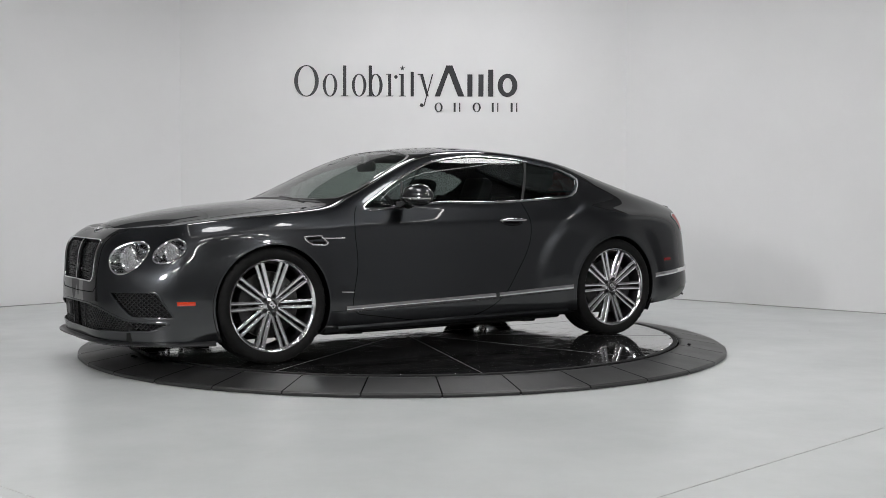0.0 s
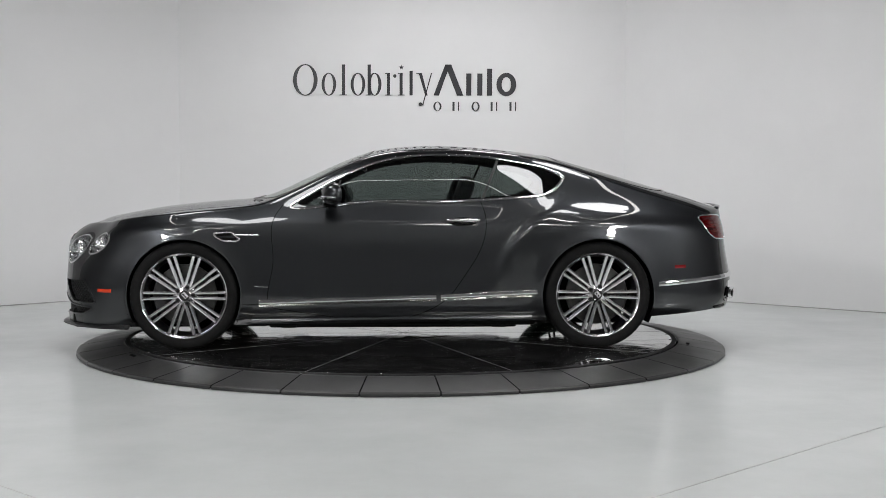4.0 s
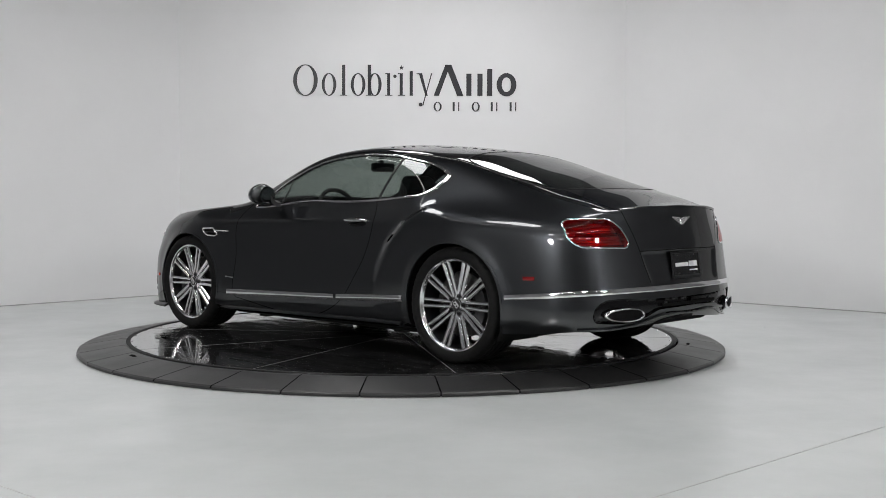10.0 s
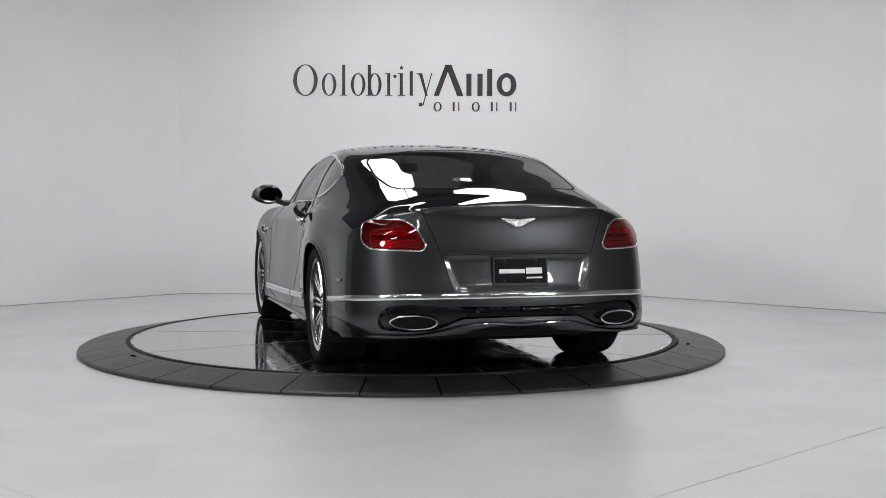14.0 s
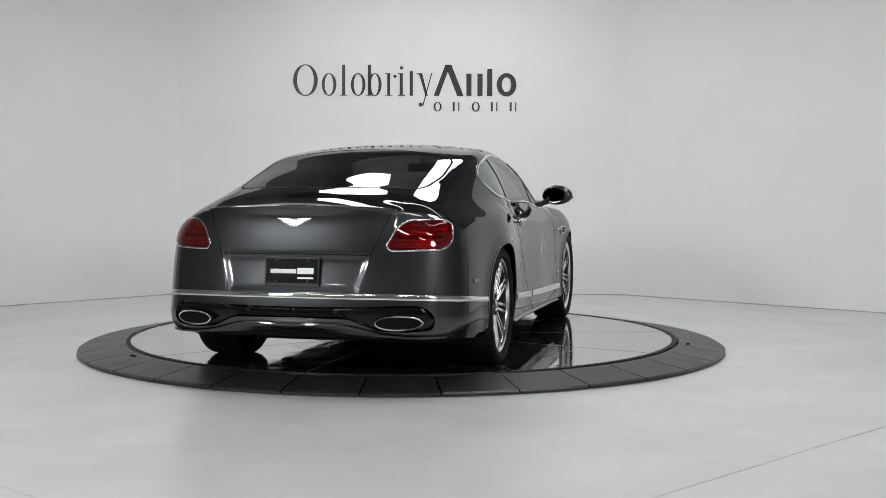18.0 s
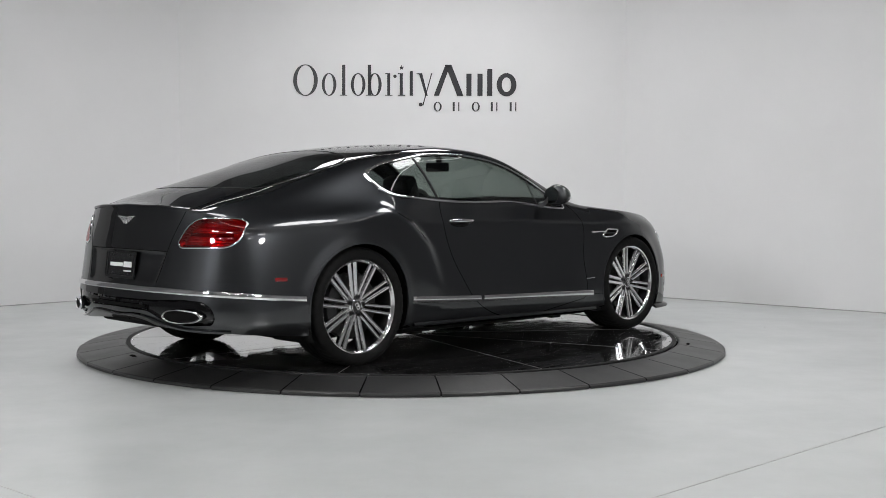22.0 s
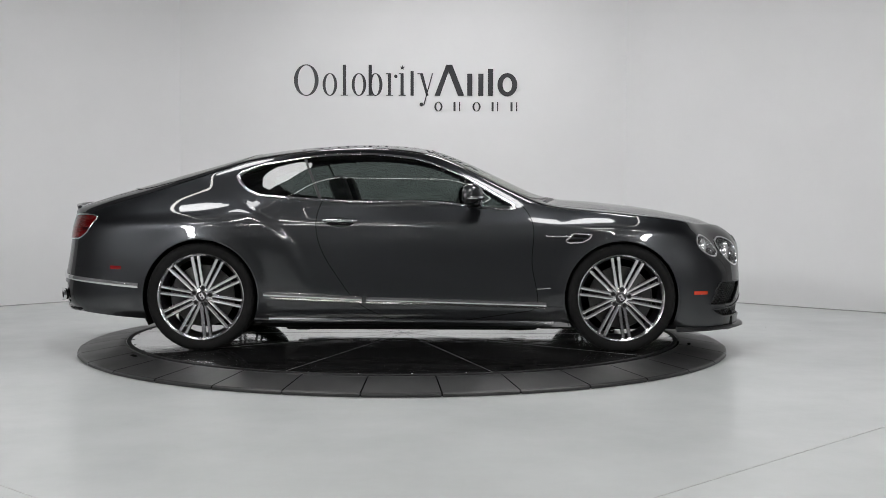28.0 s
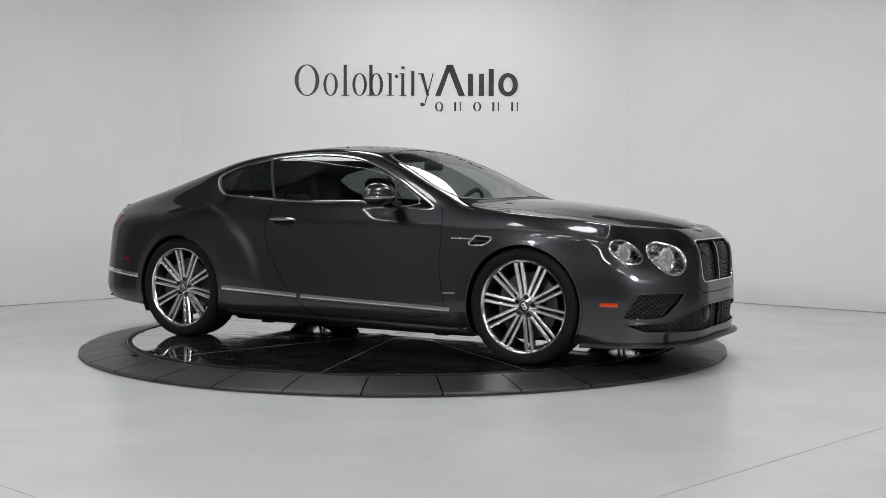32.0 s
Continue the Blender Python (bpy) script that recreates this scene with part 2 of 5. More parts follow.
def wall_foot(a, b):
    """The thin dark joint along a wall's foot."""
    a, b = Vector((*a, 0)), Vector((*b, 0))
    d = (b - a).normalized()
    n = Vector((d.y, -d.x, 0)) * 0.005
    bm = prism([(p.x, p.y) for p in (a, b, b + n, a + n)], 0.0005, 0.008)
    bmesh.ops.recalc_face_normals(bm, faces=bm.faces)
    me = bpy.data.meshes.new("wall_joint")
    bm.to_mesh(me)
    bm.free()
    me.materials.append(FOOT)
    tagged(new("wall_joint", me), "thin grey joint between wall and floor", "joint", kind="structure")


for foot_a, foot_b in (((-5.1, 1.627), (-2.455, 4.162)), ((-2.455, 4.162), (2.42, 3.985)), ((2.42, 3.985), (5.35, 1.190))):
    wall_foot(foot_a, foot_b)


def slab(name, x0, x1, y0, y1, z0, z1, mat, label, category):
    bm = box(x0, x1, y0, y1, z0, z1)
    me = bpy.data.meshes.new(name)
    bm.to_mesh(me)
    bm.free()
    me.materials.append(mat)
    return tagged(new(name, me), label, category, kind="structure")


slab("floor", -7, 7, -12, 5, -0.2, 0, FLOOR, "pale grey glossy epoxy floor", "floor")
slab("ceiling", -7, 7, -12, 5, TOP, TOP + 0.2, CEILING, "dark ceiling deck", "ceiling")


def octagon(r, n=8, turn=0.3927):
    return [(r * math.cos(2 * math.pi * k / n + turn), r * math.sin(2 * math.pi * k / n + turn)) for k in range(n)]


def softbox(m, r, face, label):
    """An octagonal softbox that shines down its own -z."""
    ob = thing("softbox", label, "light", "studio softboxes", at=m)
    shell = bmesh.new()
    rows = [[shell.verts.new((x * f, y * f, z)) for x, y in octagon(r)] for f, z in ((1.03, -0.02), (1.03, 0.03), (0.55, 0.30), (0.22, 0.42))]
    for a, b in zip(rows[:-1], rows[1:]):
        for k in range(8):
            shell.faces.new((a[k], a[(k + 1) % 8], b[(k + 1) % 8], b[k]))
    shell.faces.new(rows[-1])
    part("housing", shell, TRIM_BLACK, ob, "black fabric housing")
    part("diffuser", prism(octagon(r), -0.012, 0.004), face, ob, "glowing white diffuser")
    return ob


LIGHT_Z = 3.85
for face, sx in zip(LAMP_WHITES, (-1, 1)):
    first = softbox(pose(0.22 + 0.80 * sx, 2.2, LIGHT_Z), 0.54, face, "octagonal white softbox hung over the turntable")
    part("hanger", box(-0.02, 0.02, -0.02, 0.02, 0.40, TOP - LIGHT_Z), TRIM_BLACK, first)
    for x, y in ((2.15, 0.15), (1.36, -1.95)):
        copy_thing(first, pose(x * sx, y, LIGHT_Z))
for sx in (-1, 1):
    eye = Vector((4.9 * sx, -7.0, 3.15))
    ob = softbox(look(eye, (1.2 - 1.2 * sx, 0.5, 0.8)), 0.42, LAMP_KEYS[0 if sx < 0 else 1], "large octagonal softbox on a stand")
    post = bmesh.new()
    join(post, lathe([(0.0005, 0.0), (0.022, 0.0), (0.022, 3.05), (0.0005, 3.05)], 12, "Z"))
    post.transform(ob.matrix_world.inverted() @ Matrix.Translation((eye.x + 0.24 * sx, eye.y - 0.32, 0.0)))
    part("stand_pole", post, TRIM_BLACK, ob, "black stand pole")
    for k in range(3):
        leg = box(0.0, 0.5, -0.012, 0.012, 0.001, 0.025)
        leg.transform(ob.matrix_world.inverted() @ Matrix.Translation((eye.x + 0.24 * sx, eye.y - 0.32, 0.0)) @ pose(0, 0, 0, 0, 0, 30 + 120 * k))
        part("stand_leg", leg, TRIM_BLACK, ob)


def light_rail(z, hx, y0, y1):
    """A thin lit rail frame with rounded corners under the ceiling."""
    ob = thing("light_rail", "thin white lit rail frame under the ceiling", "light rail")
    loop = []
    for cx, cy, a0 in ((hx - 0.5, y1 - 0.5, 0), (-hx + 0.5, y1 - 0.5, 90), (-hx + 0.5, y0 + 0.5, 180), (hx - 0.5, y0 + 0.5, 270)):
        loop += [(Vector((cx + 0.5 * math.cos(radians(a0 + k * 15)), cy + 0.5 * math.sin(radians(a0 + k * 15)), z)), Vector((0, 0, -1))) for k in range(7)]
    part("lit_strip", sweep(loop, 0.036, 0.010, True), RAIL_GLOW, ob, "glowing white strip")
    for x in (-hx, hx):
        for y in (y0 + 1, y1 - 1):
            part("hanger", box(x - 0.008, x + 0.008, y - 0.008, y + 0.008, z, TOP), TRIM_BLACK, ob)


light_rail(3.9, 2.75, -3.35, 1.2)
for k in range(6):
    slab("ceiling_beam_%d" % (k + 1), -7, 7, -10.8 + 2.7 * k, -10.6 + 2.7 * k, TOP - 0.28, TOP - 0.004, CEILING, "dark steel ceiling beam", "beam")


def ceiling_light(m):
    """A tube light in a shallow white tray, under the hall's ceiling."""
    ob = thing("ceiling_light", "long white tube light under the hall ceiling", "light", "hall ceiling lights", at=m)
    part("tray", box(-0.68, 0.68, -0.11, 0.11, 0.0, 0.06, 0.008), WALL, ob, "white metal tray")
    for y in (-0.05, 0.05):
        tube = lathe([(0.0005, -0.62), (0.02, -0.62), (0.02, 0.62), (0.0005, 0.62)], 10, "X")
        tube.transform(pose(0, y, -0.02))
        part("tube", tube, TUBE_GLOW, ob, "glowing tube")
    for x in (-0.5, 0.5):
        part("hanger", box(x - 0.006, x + 0.006, -0.006, 0.006, 0.06, TOP - 4.75), TRIM_BLACK, ob)
    return ob


tube_light = ceiling_light(pose(-4.2, -6.4, 4.75))
for x, y in ((-1.4, -6.4), (1.4, -6.4), (4.2, -6.4), (-4.2, -9.3), (-1.4, -9.3), (1.4, -9.3), (4.2, -9.3)):
    copy_thing(tube_light, pose(x, y, 4.75))


# ---- turntable ----
RI, RO, DISC_Z = 1.985, 2.316, 0.070


def turntable_disc():
    t = thing("turntable_disc", "glossy black rotating turntable disc", "turntable")
    n = 96
    bm = prism([(RI * math.cos(2 * math.pi * i / n), RI * math.sin(2 * math.pi * i / n)) for i in range(n)], 0.004 - DISC_Z, 0, bevel=0.004)
    part("platform", bm, DISC, t, smooth=False)
    for k in range(5):
        a = radians(35.8 + 36 * k)
        s = bmesh.new()
        join(s, box(-RI + 0.04, RI - 0.04, -0.002, 0.002, -0.002, 0.0008))
        s.transform(pose(0, 0, 0, 0, 0, math.degrees(a)))
        part("joint", s, DISC_JOINT, t, "thin pale joint between disc sheets")
    screw = lathe([(0.0005, 0.003), (0.006, 0.0025), (0.009, 0.0005)], 10, "Z")
    me = bpy.data.meshes.new("screw")
    bmesh.ops.recalc_face_normals(screw, faces=screw.faces)
    screw.to_mesh(me)
    screw.free()
    me.materials.append(CHROME)
    for k in range(40):
        ob = new("screw", me)
        ob.parent = t
        ob.matrix_basis = pose((RI - 0.045) * math.cos(radians(9 * k + 4)), (RI - 0.045) * math.sin(radians(9 * k + 4)), 0)
    part("edge_trim", lathe([(RI - 0.034, 0.0), (RI - 0.032, 0.003), (RI - 0.004, 0.003), (RI, -0.004)], 128, "Z"), DISC_BORDER, t, "dull black border of the disc")
    return t


disc = turntable_disc()


def ramp_ring():
    t = thing("ramp_ring", "dull black rubber ramp ring around the turntable", "turntable ramp", at=pose(0.006, 0, 0))
    n, gap = 33, radians(0.12)
    step = 2 * math.pi / n
    prof = [(RI + 0.006, 0.004), (RI + 0.006, DISC_Z - 0.006), (RI + 0.02, DISC_Z - 0.002), (RI + 0.05, DISC_Z - 0.004), (RO - 0.012, 0.026), (RO, 0.018), (RO, 0.003)]
    bm = lathe(prof, 4, "Z", gap, step - gap)
    for v in bm.verts:                      # straight outer edges
        r = math.hypot(v.co.x, v.co.y)
        if r > RO - 0.03:
            k = 1 + 0.35 * (math.cos(step / 2) / math.cos(math.atan2(v.co.y, v.co.x) - step / 2) - 1)
            v.co.x, v.co.y = v.co.x * k, v.co.y * k
    me = bpy.data.meshes.new("ramp_segment")
    bmesh.ops.recalc_face_normals(bm, faces=bm.faces)
    bm.to_mesh(me)
    bm.free()
    me.materials.append(RUBBER_RING)
    for i in range(n):
        ob = new("ramp_segment", me)
        ob.parent = t
        ob.matrix_basis = pose(0, 0, 0, 0, 0, -96.0 + math.degrees(step) * i)
    slot = prism([(0.035 * sx + 0.011 * math.cos(radians(k)), 0.011 * math.sin(radians(k))) for sx, a0 in ((1, -90), (-1, 90)) for k in range(a0, a0 + 181, 30)], -0.006, 0.0012)
    bmesh.ops.recalc_face_normals(slot, faces=slot.faces)
    me = bpy.data.meshes.new("ramp_slot")
    slot.to_mesh(me)
    slot.free()
    me.materials.append(SEAM)
    for a in (-147, -17):
        ob = new("ramp_slot", me)
        ob.parent = t
        ob.matrix_basis = pose(2.06 * math.cos(radians(a)), 2.06 * math.sin(radians(a)), DISC_Z - 0.0065, 0, 0, a + 90) @ pose(0, 0, 0, 8.4, 0, 0)
    part("under_ring", lathe([(RI + 0.004, 0.002), (RI + 0.004, DISC_Z - 0.02), (RO - 0.03, 0.012), (RO - 0.024, 0.002)], 96, "Z"), SEAM, t)
    return t


ramp_ring()


def floor_joint(a, b):
    a, b = Vector((*a, 0)), Vector((*b, 0))
    d = (b - a).normalized()
    s = Vector((-d.y, d.x, 0)) * 0.003
    bm = prism([(p.x, p.y) for p in (a - s, b - s, b + s, a + s)], -0.002, 0.0015)
    me = bpy.data.meshes.new("floor_joint")
    bmesh.ops.recalc_face_normals(bm, faces=bm.faces)
    bm.to_mesh(me)
    bm.free()
    me.materials.append(JOINT)
    tagged(new("floor_joint", me), "thin saw-cut joint in the floor", "floor joint", kind="structure")


floor_joint((-0.21, -5.34), (5.9, 0.124))
floor_joint((-4.0, -1.75), (0.35, -5.87))


def floor_specks():
    """A few grains and short scuffs that lie on the floor."""
    rng = random.Random(5)
    bm = bmesh.new()
    for x, y in ((0.41, -5.2), (2.6, -3.3), (-2.9, -3.6), (1.3, -4.4), (3.4, -1.9), (-3.6, -2.2), (-1.2, -4.9), (4.1, -0.6), (3.0, 0.9), (3.3, 0.7)):
        r = rng.uniform(0.003, 0.008)
        prism([(x + r * rng.uniform(0.5, 1.2) * math.cos(a), y + r * rng.uniform(0.5, 1.2) * math.sin(a)) for a in (0.0, 1.0, 2.1, 3.1, 4.2, 5.3)], 0.0003, 0.003, bm=bm)
    me = bpy.data.meshes.new("floor_specks")
    bmesh.ops.recalc_face_normals(bm, faces=bm.faces)
    bm.to_mesh(me)
    bm.free()
    me.materials.append(JOINT)
    tagged(new("floor_specks", me), "small dark grains of dirt on the floor", "dirt", kind="stuff")


floor_specks()


# ---- the car ----
# Car space: x to the rear from the front axle, y to the car's right, z up from the disc.
WB, R_ARCH_F, R_ARCH_R, HUB_Z = 2.746, 0.374, 0.38, 0.357
AX, AY = 1.4588, -0.0647          # the turntable's axis in car space

PLAN_X = [-0.915, -0.885, -0.735, -0.568, -0.40, 0.0, 0.58, 1.25, 1.95, 2.35, 2.746, 3.2, 3.60, 3.765, 3.83]
PLAN_Y = [0.0, 0.445, 0.715, 0.862, 0.918, 0.954, 0.935, 0.925, 0.922, 0.937, 0.952, 0.925, 0.814, 0.545, 0.0]
LINES = (  # heights, then insets from the plan outline, station by station
    ([0.125, 0.125, 0.13, 0.14, 0.15, 0.16, 0.165, 0.17, 0.18, 0.185, 0.195, 0.215, 0.25, 0.262, 0.295],
     [0.016, 0.016, 0.016, 0.022, 0.037, 0.045, 0.045, 0.042, 0.04, 0.04, 0.05, 0.035, 0.036, 0.042, 0.05]),
    ([0.20, 0.20, 0.20, 0.205, 0.21, 0.22, 0.225, 0.225, 0.23, 0.235, 0.26, 0.285, 0.325, 0.345, 0.345],
     [0.010, 0.010, 0.010, 0.012, 0.014, 0.012, 0.006, 0.004, 0.004, 0.008, 0.014, 0.005, 0.0, 0.0, 0.0]),
    ([0.38, 0.38, 0.37, 0.37, 0.37, 0.36, 0.35, 0.36, 0.38, 0.40, 0.42, 0.44, 0.46, 0.475, 0.48],
     [0.0, 0.0, 0.0, 0.008, 0.008, 0.004, -0.003, -0.006, -0.005, -0.003, 0.0, 0.003, 0.005, 0.006, 0.006]),
    ([0.55, 0.55, 0.55, 0.55, 0.55, 0.54, 0.53, 0.54, 0.55, 0.57, 0.60, 0.61, 0.62, 0.63, 0.63],
     [0.008, 0.010, 0.020, 0.018, 0.012, 0.0, 0.004, 0.004, 0.004, 0.0, 0.0, 0.01, 0.02, 0.035, 0.04]),
    ([0.70, 0.70, 0.69, 0.69, 0.69, 0.71, 0.71, 0.71, 0.72, 0.74, 0.76, 0.76, 0.765, 0.775, 0.78],
     [0.030, 0.040, 0.092, 0.062, 0.034, 0.0, 0.01, 0.014, 0.014, 0.006, 0.006, 0.022, 0.04, 0.055, 0.06]),
    ([0.78, 0.78, 0.77, 0.775, 0.79, 0.825, 0.84, 0.845, 0.86, 0.87, 0.87, 0.85, 0.845, 0.875, 0.885],
     [0.088, 0.104, 0.146, 0.108, 0.062, 0.014, 0.022, 0.028, 0.03, 0.03, 0.03, 0.045, 0.070, 0.078, 0.075]),
    ([0.825, 0.83, 0.84, 0.855, 0.875, 0.91, 0.95, 0.96, 0.98, 0.985, 0.96, 0.92, 0.905, 0.94, 0.958],
     [0.160, 0.178, 0.215, 0.185, 0.155, 0.09, 0.055, 0.042, 0.044, 0.080, 0.13, 0.13, 0.118, 0.090, 0.066]))
SPINE_X = [-0.70, -0.65, -0.54, -0.42, -0.22, 0.06, 0.58, 1.25, 1.95, 2.35, 2.72, 3.12, 3.40, 3.56, 3.64]
# along x: the middle profile, its drop to the sides, and the lean of the flanks above the belt
PROFILE = spline([-0.82, -0.717, -0.512, -0.306, -0.05, 0.25, 0.36, 0.44, 0.60, 0.83, 1.05, 1.20, 1.35, 1.53, 1.738, 1.94, 2.143, 2.348, 2.50, 2.66, 2.85, 3.05, 3.25, 3.45, 3.6, 3.69, 3.79],
                 [0.788, 0.842, 0.896, 0.934, 0.966, 0.992, 1.000, 1.012, 1.070, 1.180, 1.278, 1.333, 1.364, 1.380, 1.384, 1.375, 1.359, 1.334, 1.308, 1.266, 1.213, 1.158, 1.100, 1.042, 0.992, 0.972, 0.966])
CROWN = steady([-0.8, -0.3, 0.15, 0.45, 0.9, 1.3, 1.9, 2.5, 3.0, 3.4, 3.8], [0.09, 0.14, 0.10, 0.075, 0.10, 0.10, 0.09, 0.11, 0.12, 0.09, 0.03])
LEAN = steady([-0.8, 0.1, 0.5, 0.75, 1.2, 2.0, 2.4, 2.75, 3.1, 3.4, 3.8], [0.5, 0.6, 1.0, 1.45, 1.6, 1.6, 1.35, 1.05, 0.75, 0.55, 0.4])


def BULGE(x):
    """How the flanks above the belt curve in: first slope and its loss."""
    f = np.clip((x - 2.2) / 0.5, 0, 1)
    return 1.3 + 0.25 * f, 1.27 + 0.75 * f


def car_surface():
    """The car's skin as a grid of rows (bottom to spine) and columns (nose to tail), right half."""
    px, py = np.array(PLAN_X), np.array(PLAN_Y)
    # mirrored ends keep the plan square to the middle line
    ex = np.concatenate([px[2:0:-1], px, px[-2:-4:-1]])
    ey = np.concatenate([-py[2:0:-1], py, -py[-2:-4:-1]])
    s = np.concatenate([[0], np.cumsum(np.hypot(np.diff(ex), np.diff(ey)))])
    st = s[2:-2]
    n = 520
    u = np.linspace(st[0], st[-1], n)
    fx, fy = spline(s, ex), spline(s, ey)
    X, Y = fx(u), fy(u)
    h = 1e-3
    tx, ty = fx(u + h) - fx(u - h), fy(u + h) - fy(u - h)
    ln = np.hypot(tx, ty)
    nx, ny = -ty / ln, tx / ln                 # outward: nose -x, side +y

    def mirrored(v):
        v = np.array(v)
        return spline(s, np.concatenate([v[2:0:-1], v, v[-2:-4:-1]]))(u)
    zs = [mirrored(a) for a, b in LINES]
    ins = [mirrored(b) for a, b in LINES]
    rows = []
    key = np.linspace(0, 1, len(LINES))
    vv = np.linspace(0, 1, 76)
    Z = np.empty((76, n))
    I = np.empty((76, n))
    zs, ins = np.array(zs), np.array(ins)
    for c in range(n):
        Z[:, c] = steady(key, zs[:, c])(vv)
        I[:, c] = spline(key, ins[:, c])(vv)
    GX, GY = X - nx * I, Y - ny * I
    GY[:, 0] = GY[:, -1] = 0
    # upper half: a height field over the plan inside the belt
    gx, gy, gz = GX[-1], GY[-1], Z[-1]
    order = np.maximum.accumulate(gx + np.arange(n) * 1e-7)
    sp = spline(st, SPINE_X)(u)
    m = 64
    TX, TY, TZ = np.empty((m, n)), np.empty((m, n)), np.empty((m, n))
    for r in range(m):
        f = ((r + 1) / m) ** 0.85
        x, y = gx * (1 - f) + sp * f, gy * (1 - f)
        yg, zg = np.interp(x, order, gy), np.interp(x, order, gz)

        def height(yy):
            q = yy / np.maximum(yg, 0.05)
            roof = PROFILE(x) - CROWN(x) * np.abs(q) ** 2.3
            d = np.maximum(yg - yy, 0)
            near = np.minimum(d, 0.35)
            lin, cur = BULGE(x)
            side = zg + LEAN(x) * (lin * near - cur * near ** 2 + (lin - 0.7 * cur) * (d - near))
            k = 0.022
            d = np.clip(0.5 + 0.5 * (roof - side) / (k * 2), 0, 1)
            return roof * (1 - d) + side * d - 2 * k * d * (1 - d)
        z = height(y)
        edge = height(yg)
        z = z + (zg - edge) * np.clip(y / np.maximum(yg, 0.05), 0, 1) ** 6
        TX[r], TY[r], TZ[r] = x, y, z
    P = np.stack([np.vstack([GX, TX]), np.vstack([GY, TY]), np.vstack([Z, TZ])], -1)
    # fairing
    for _ in range(3):
        Q = P.copy()
        Q[1:-1] = (P[:-2] + 2 * P[1:-1] + P[2:]) / 4
        Q[:, 1:-1] = (Q[:, :-2] + 2 * Q[:, 1:-1] + Q[:, 2:]) / 4
        Q[:, 0, 1] = Q[:, -1, 1] = 0
        Q[-1, :, 1] = 0
        P = Q
    x, y, z = P[..., 0], P[..., 1], P[..., 2]
    # the haunch swells behind a sweeping crease; lips round the arches
    xc = np.interp(z, [0.45, 0.57, 0.70, 0.85, 0.95], [2.02, 2.06, 2.13, 2.27, 2.46])
    s1 = np.clip((x - xc + 0.03) / 0.10, 0, 1)
    low = np.clip((z - 0.30) / 0.45, 0, 1) * np.clip((1.0 - z) / 0.10, 0, 1)
    fade = np.clip((3.1 - x) / 0.5, 0, 1)
    side = np.clip((np.abs(y) - 0.6) / 0.2, 0, 1)
    y += 0.020 * s1 * s1 * (3 - 2 * s1) * low * fade * fade * (3 - 2 * fade) * side
    # a sharp shoulder crease along wing and door
    zc = np.interp(x, [0.0, 0.6, 1.9], [0.80, 0.838, 0.848])
    fore = np.clip((2.40 - x) / 0.6, 0, 1)
    along = np.clip((x - 0.05) / 0.35, 0, 1) * fore * fore * (3 - 2 * fore)
    up = np.clip((z - 0.95) / 0.31, 0, 1)
    fall = 0.53 * np.clip(z - zc, 0, 0.11) + 0.33 * np.clip(z - zc + 0.18, 0, 0.18) ** 2
    y -= (fall - (fall - 0.033) * up * up * (3 - 2 * up)) * along * np.clip((np.abs(y) - 0.2) / 0.3, 0, 1)
    # the haunch's shoulder line
    zs = np.interp(x, [2.3, 2.75, 3.3], [0.935, 0.945, 0.905])
    run = np.clip((x - 2.25) / 0.3, 0, 1) * np.clip((3.45 - x) / 0.3, 0, 1)
    y += 0.013 * np.exp(-((z - zs) / 0.045) ** 2) * run * side
    # the plate's recess in the boot lid
    wide = np.interp(z, [0.52, 0.70], [0.372, 0.424])
    x -= 0.012 * np.clip((0.700 - z) / 0.010, 0, 1) * np.clip((z - 0.50) / 0.03, 0, 1) * np.clip((wide - np.abs(y)) / 0.02, 0, 1) * (x > 3.4)
    for cx, rr in ((0, R_ARCH_F), (WB, R_ARCH_R)):
        d = np.hypot(x - cx, z - HUB_Z) - rr
        y += 0.010 * np.exp(-(d / 0.045) ** 2) * side * (z > 0.2)
    return P


def grid_mesh(P):
    """Both halves as arrays: places, normals, quads."""
    r, c = P.shape[:2]
    du = np.gradient(P, axis=1)
    dv = np.gradient(P, axis=0)
    N = np.cross(du, dv)
    N /= np.maximum(np.linalg.norm(N, axis=-1, keepdims=True), 1e-12)
    N[:, 0, 1] = N[:, -1, 1] = 0
    N[-1, :, 1] = 0
    if N[40, c // 2, 1] < 0:
        N = -N
    N[-1] = N[-2] * (1, 0, 1)
    for _ in range(2):
        M = N.copy()
        M[1:-1] = (N[:-2] + 2 * N[1:-1] + N[2:]) / 4
        M[:, 1:-1] = (M[:, :-2] + 2 * M[:, 1:-1] + M[:, 2:]) / 4
        N = M
    N /= np.maximum(np.linalg.norm(N, axis=-1, keepdims=True), 1e-12)
    i = np.arange(r * c).reshape(r, c)
    q = np.stack([i[:-1, :-1], i[:-1, 1:], i[1:, 1:], i[1:, :-1]], -1).reshape(-1, 4)
    V = P.reshape(-1, 3)
    Nn = N.reshape(-1, 3)
    flip = np.array([1, -1, 1])
    return np.vstack([V, V * flip]), np.vstack([Nn, Nn * flip]), np.vstack([q[:, ::-1], q + r * c])


# ---- car: skin, cut into panels ----
from mathutils.bvhtree import BVHTree

car = thing("car", "dark grey metallic two-door luxury coupe on the turntable", "car")
PTS = car_surface()
PV, PN, PQ = grid_mesh(PTS)
SKIN = BVHTree.FromPolygons([tuple(v) for v in PV], [tuple(int(i) for i in q) for q in PQ])
SHIFT = Vector((-AX, -AY, 0))


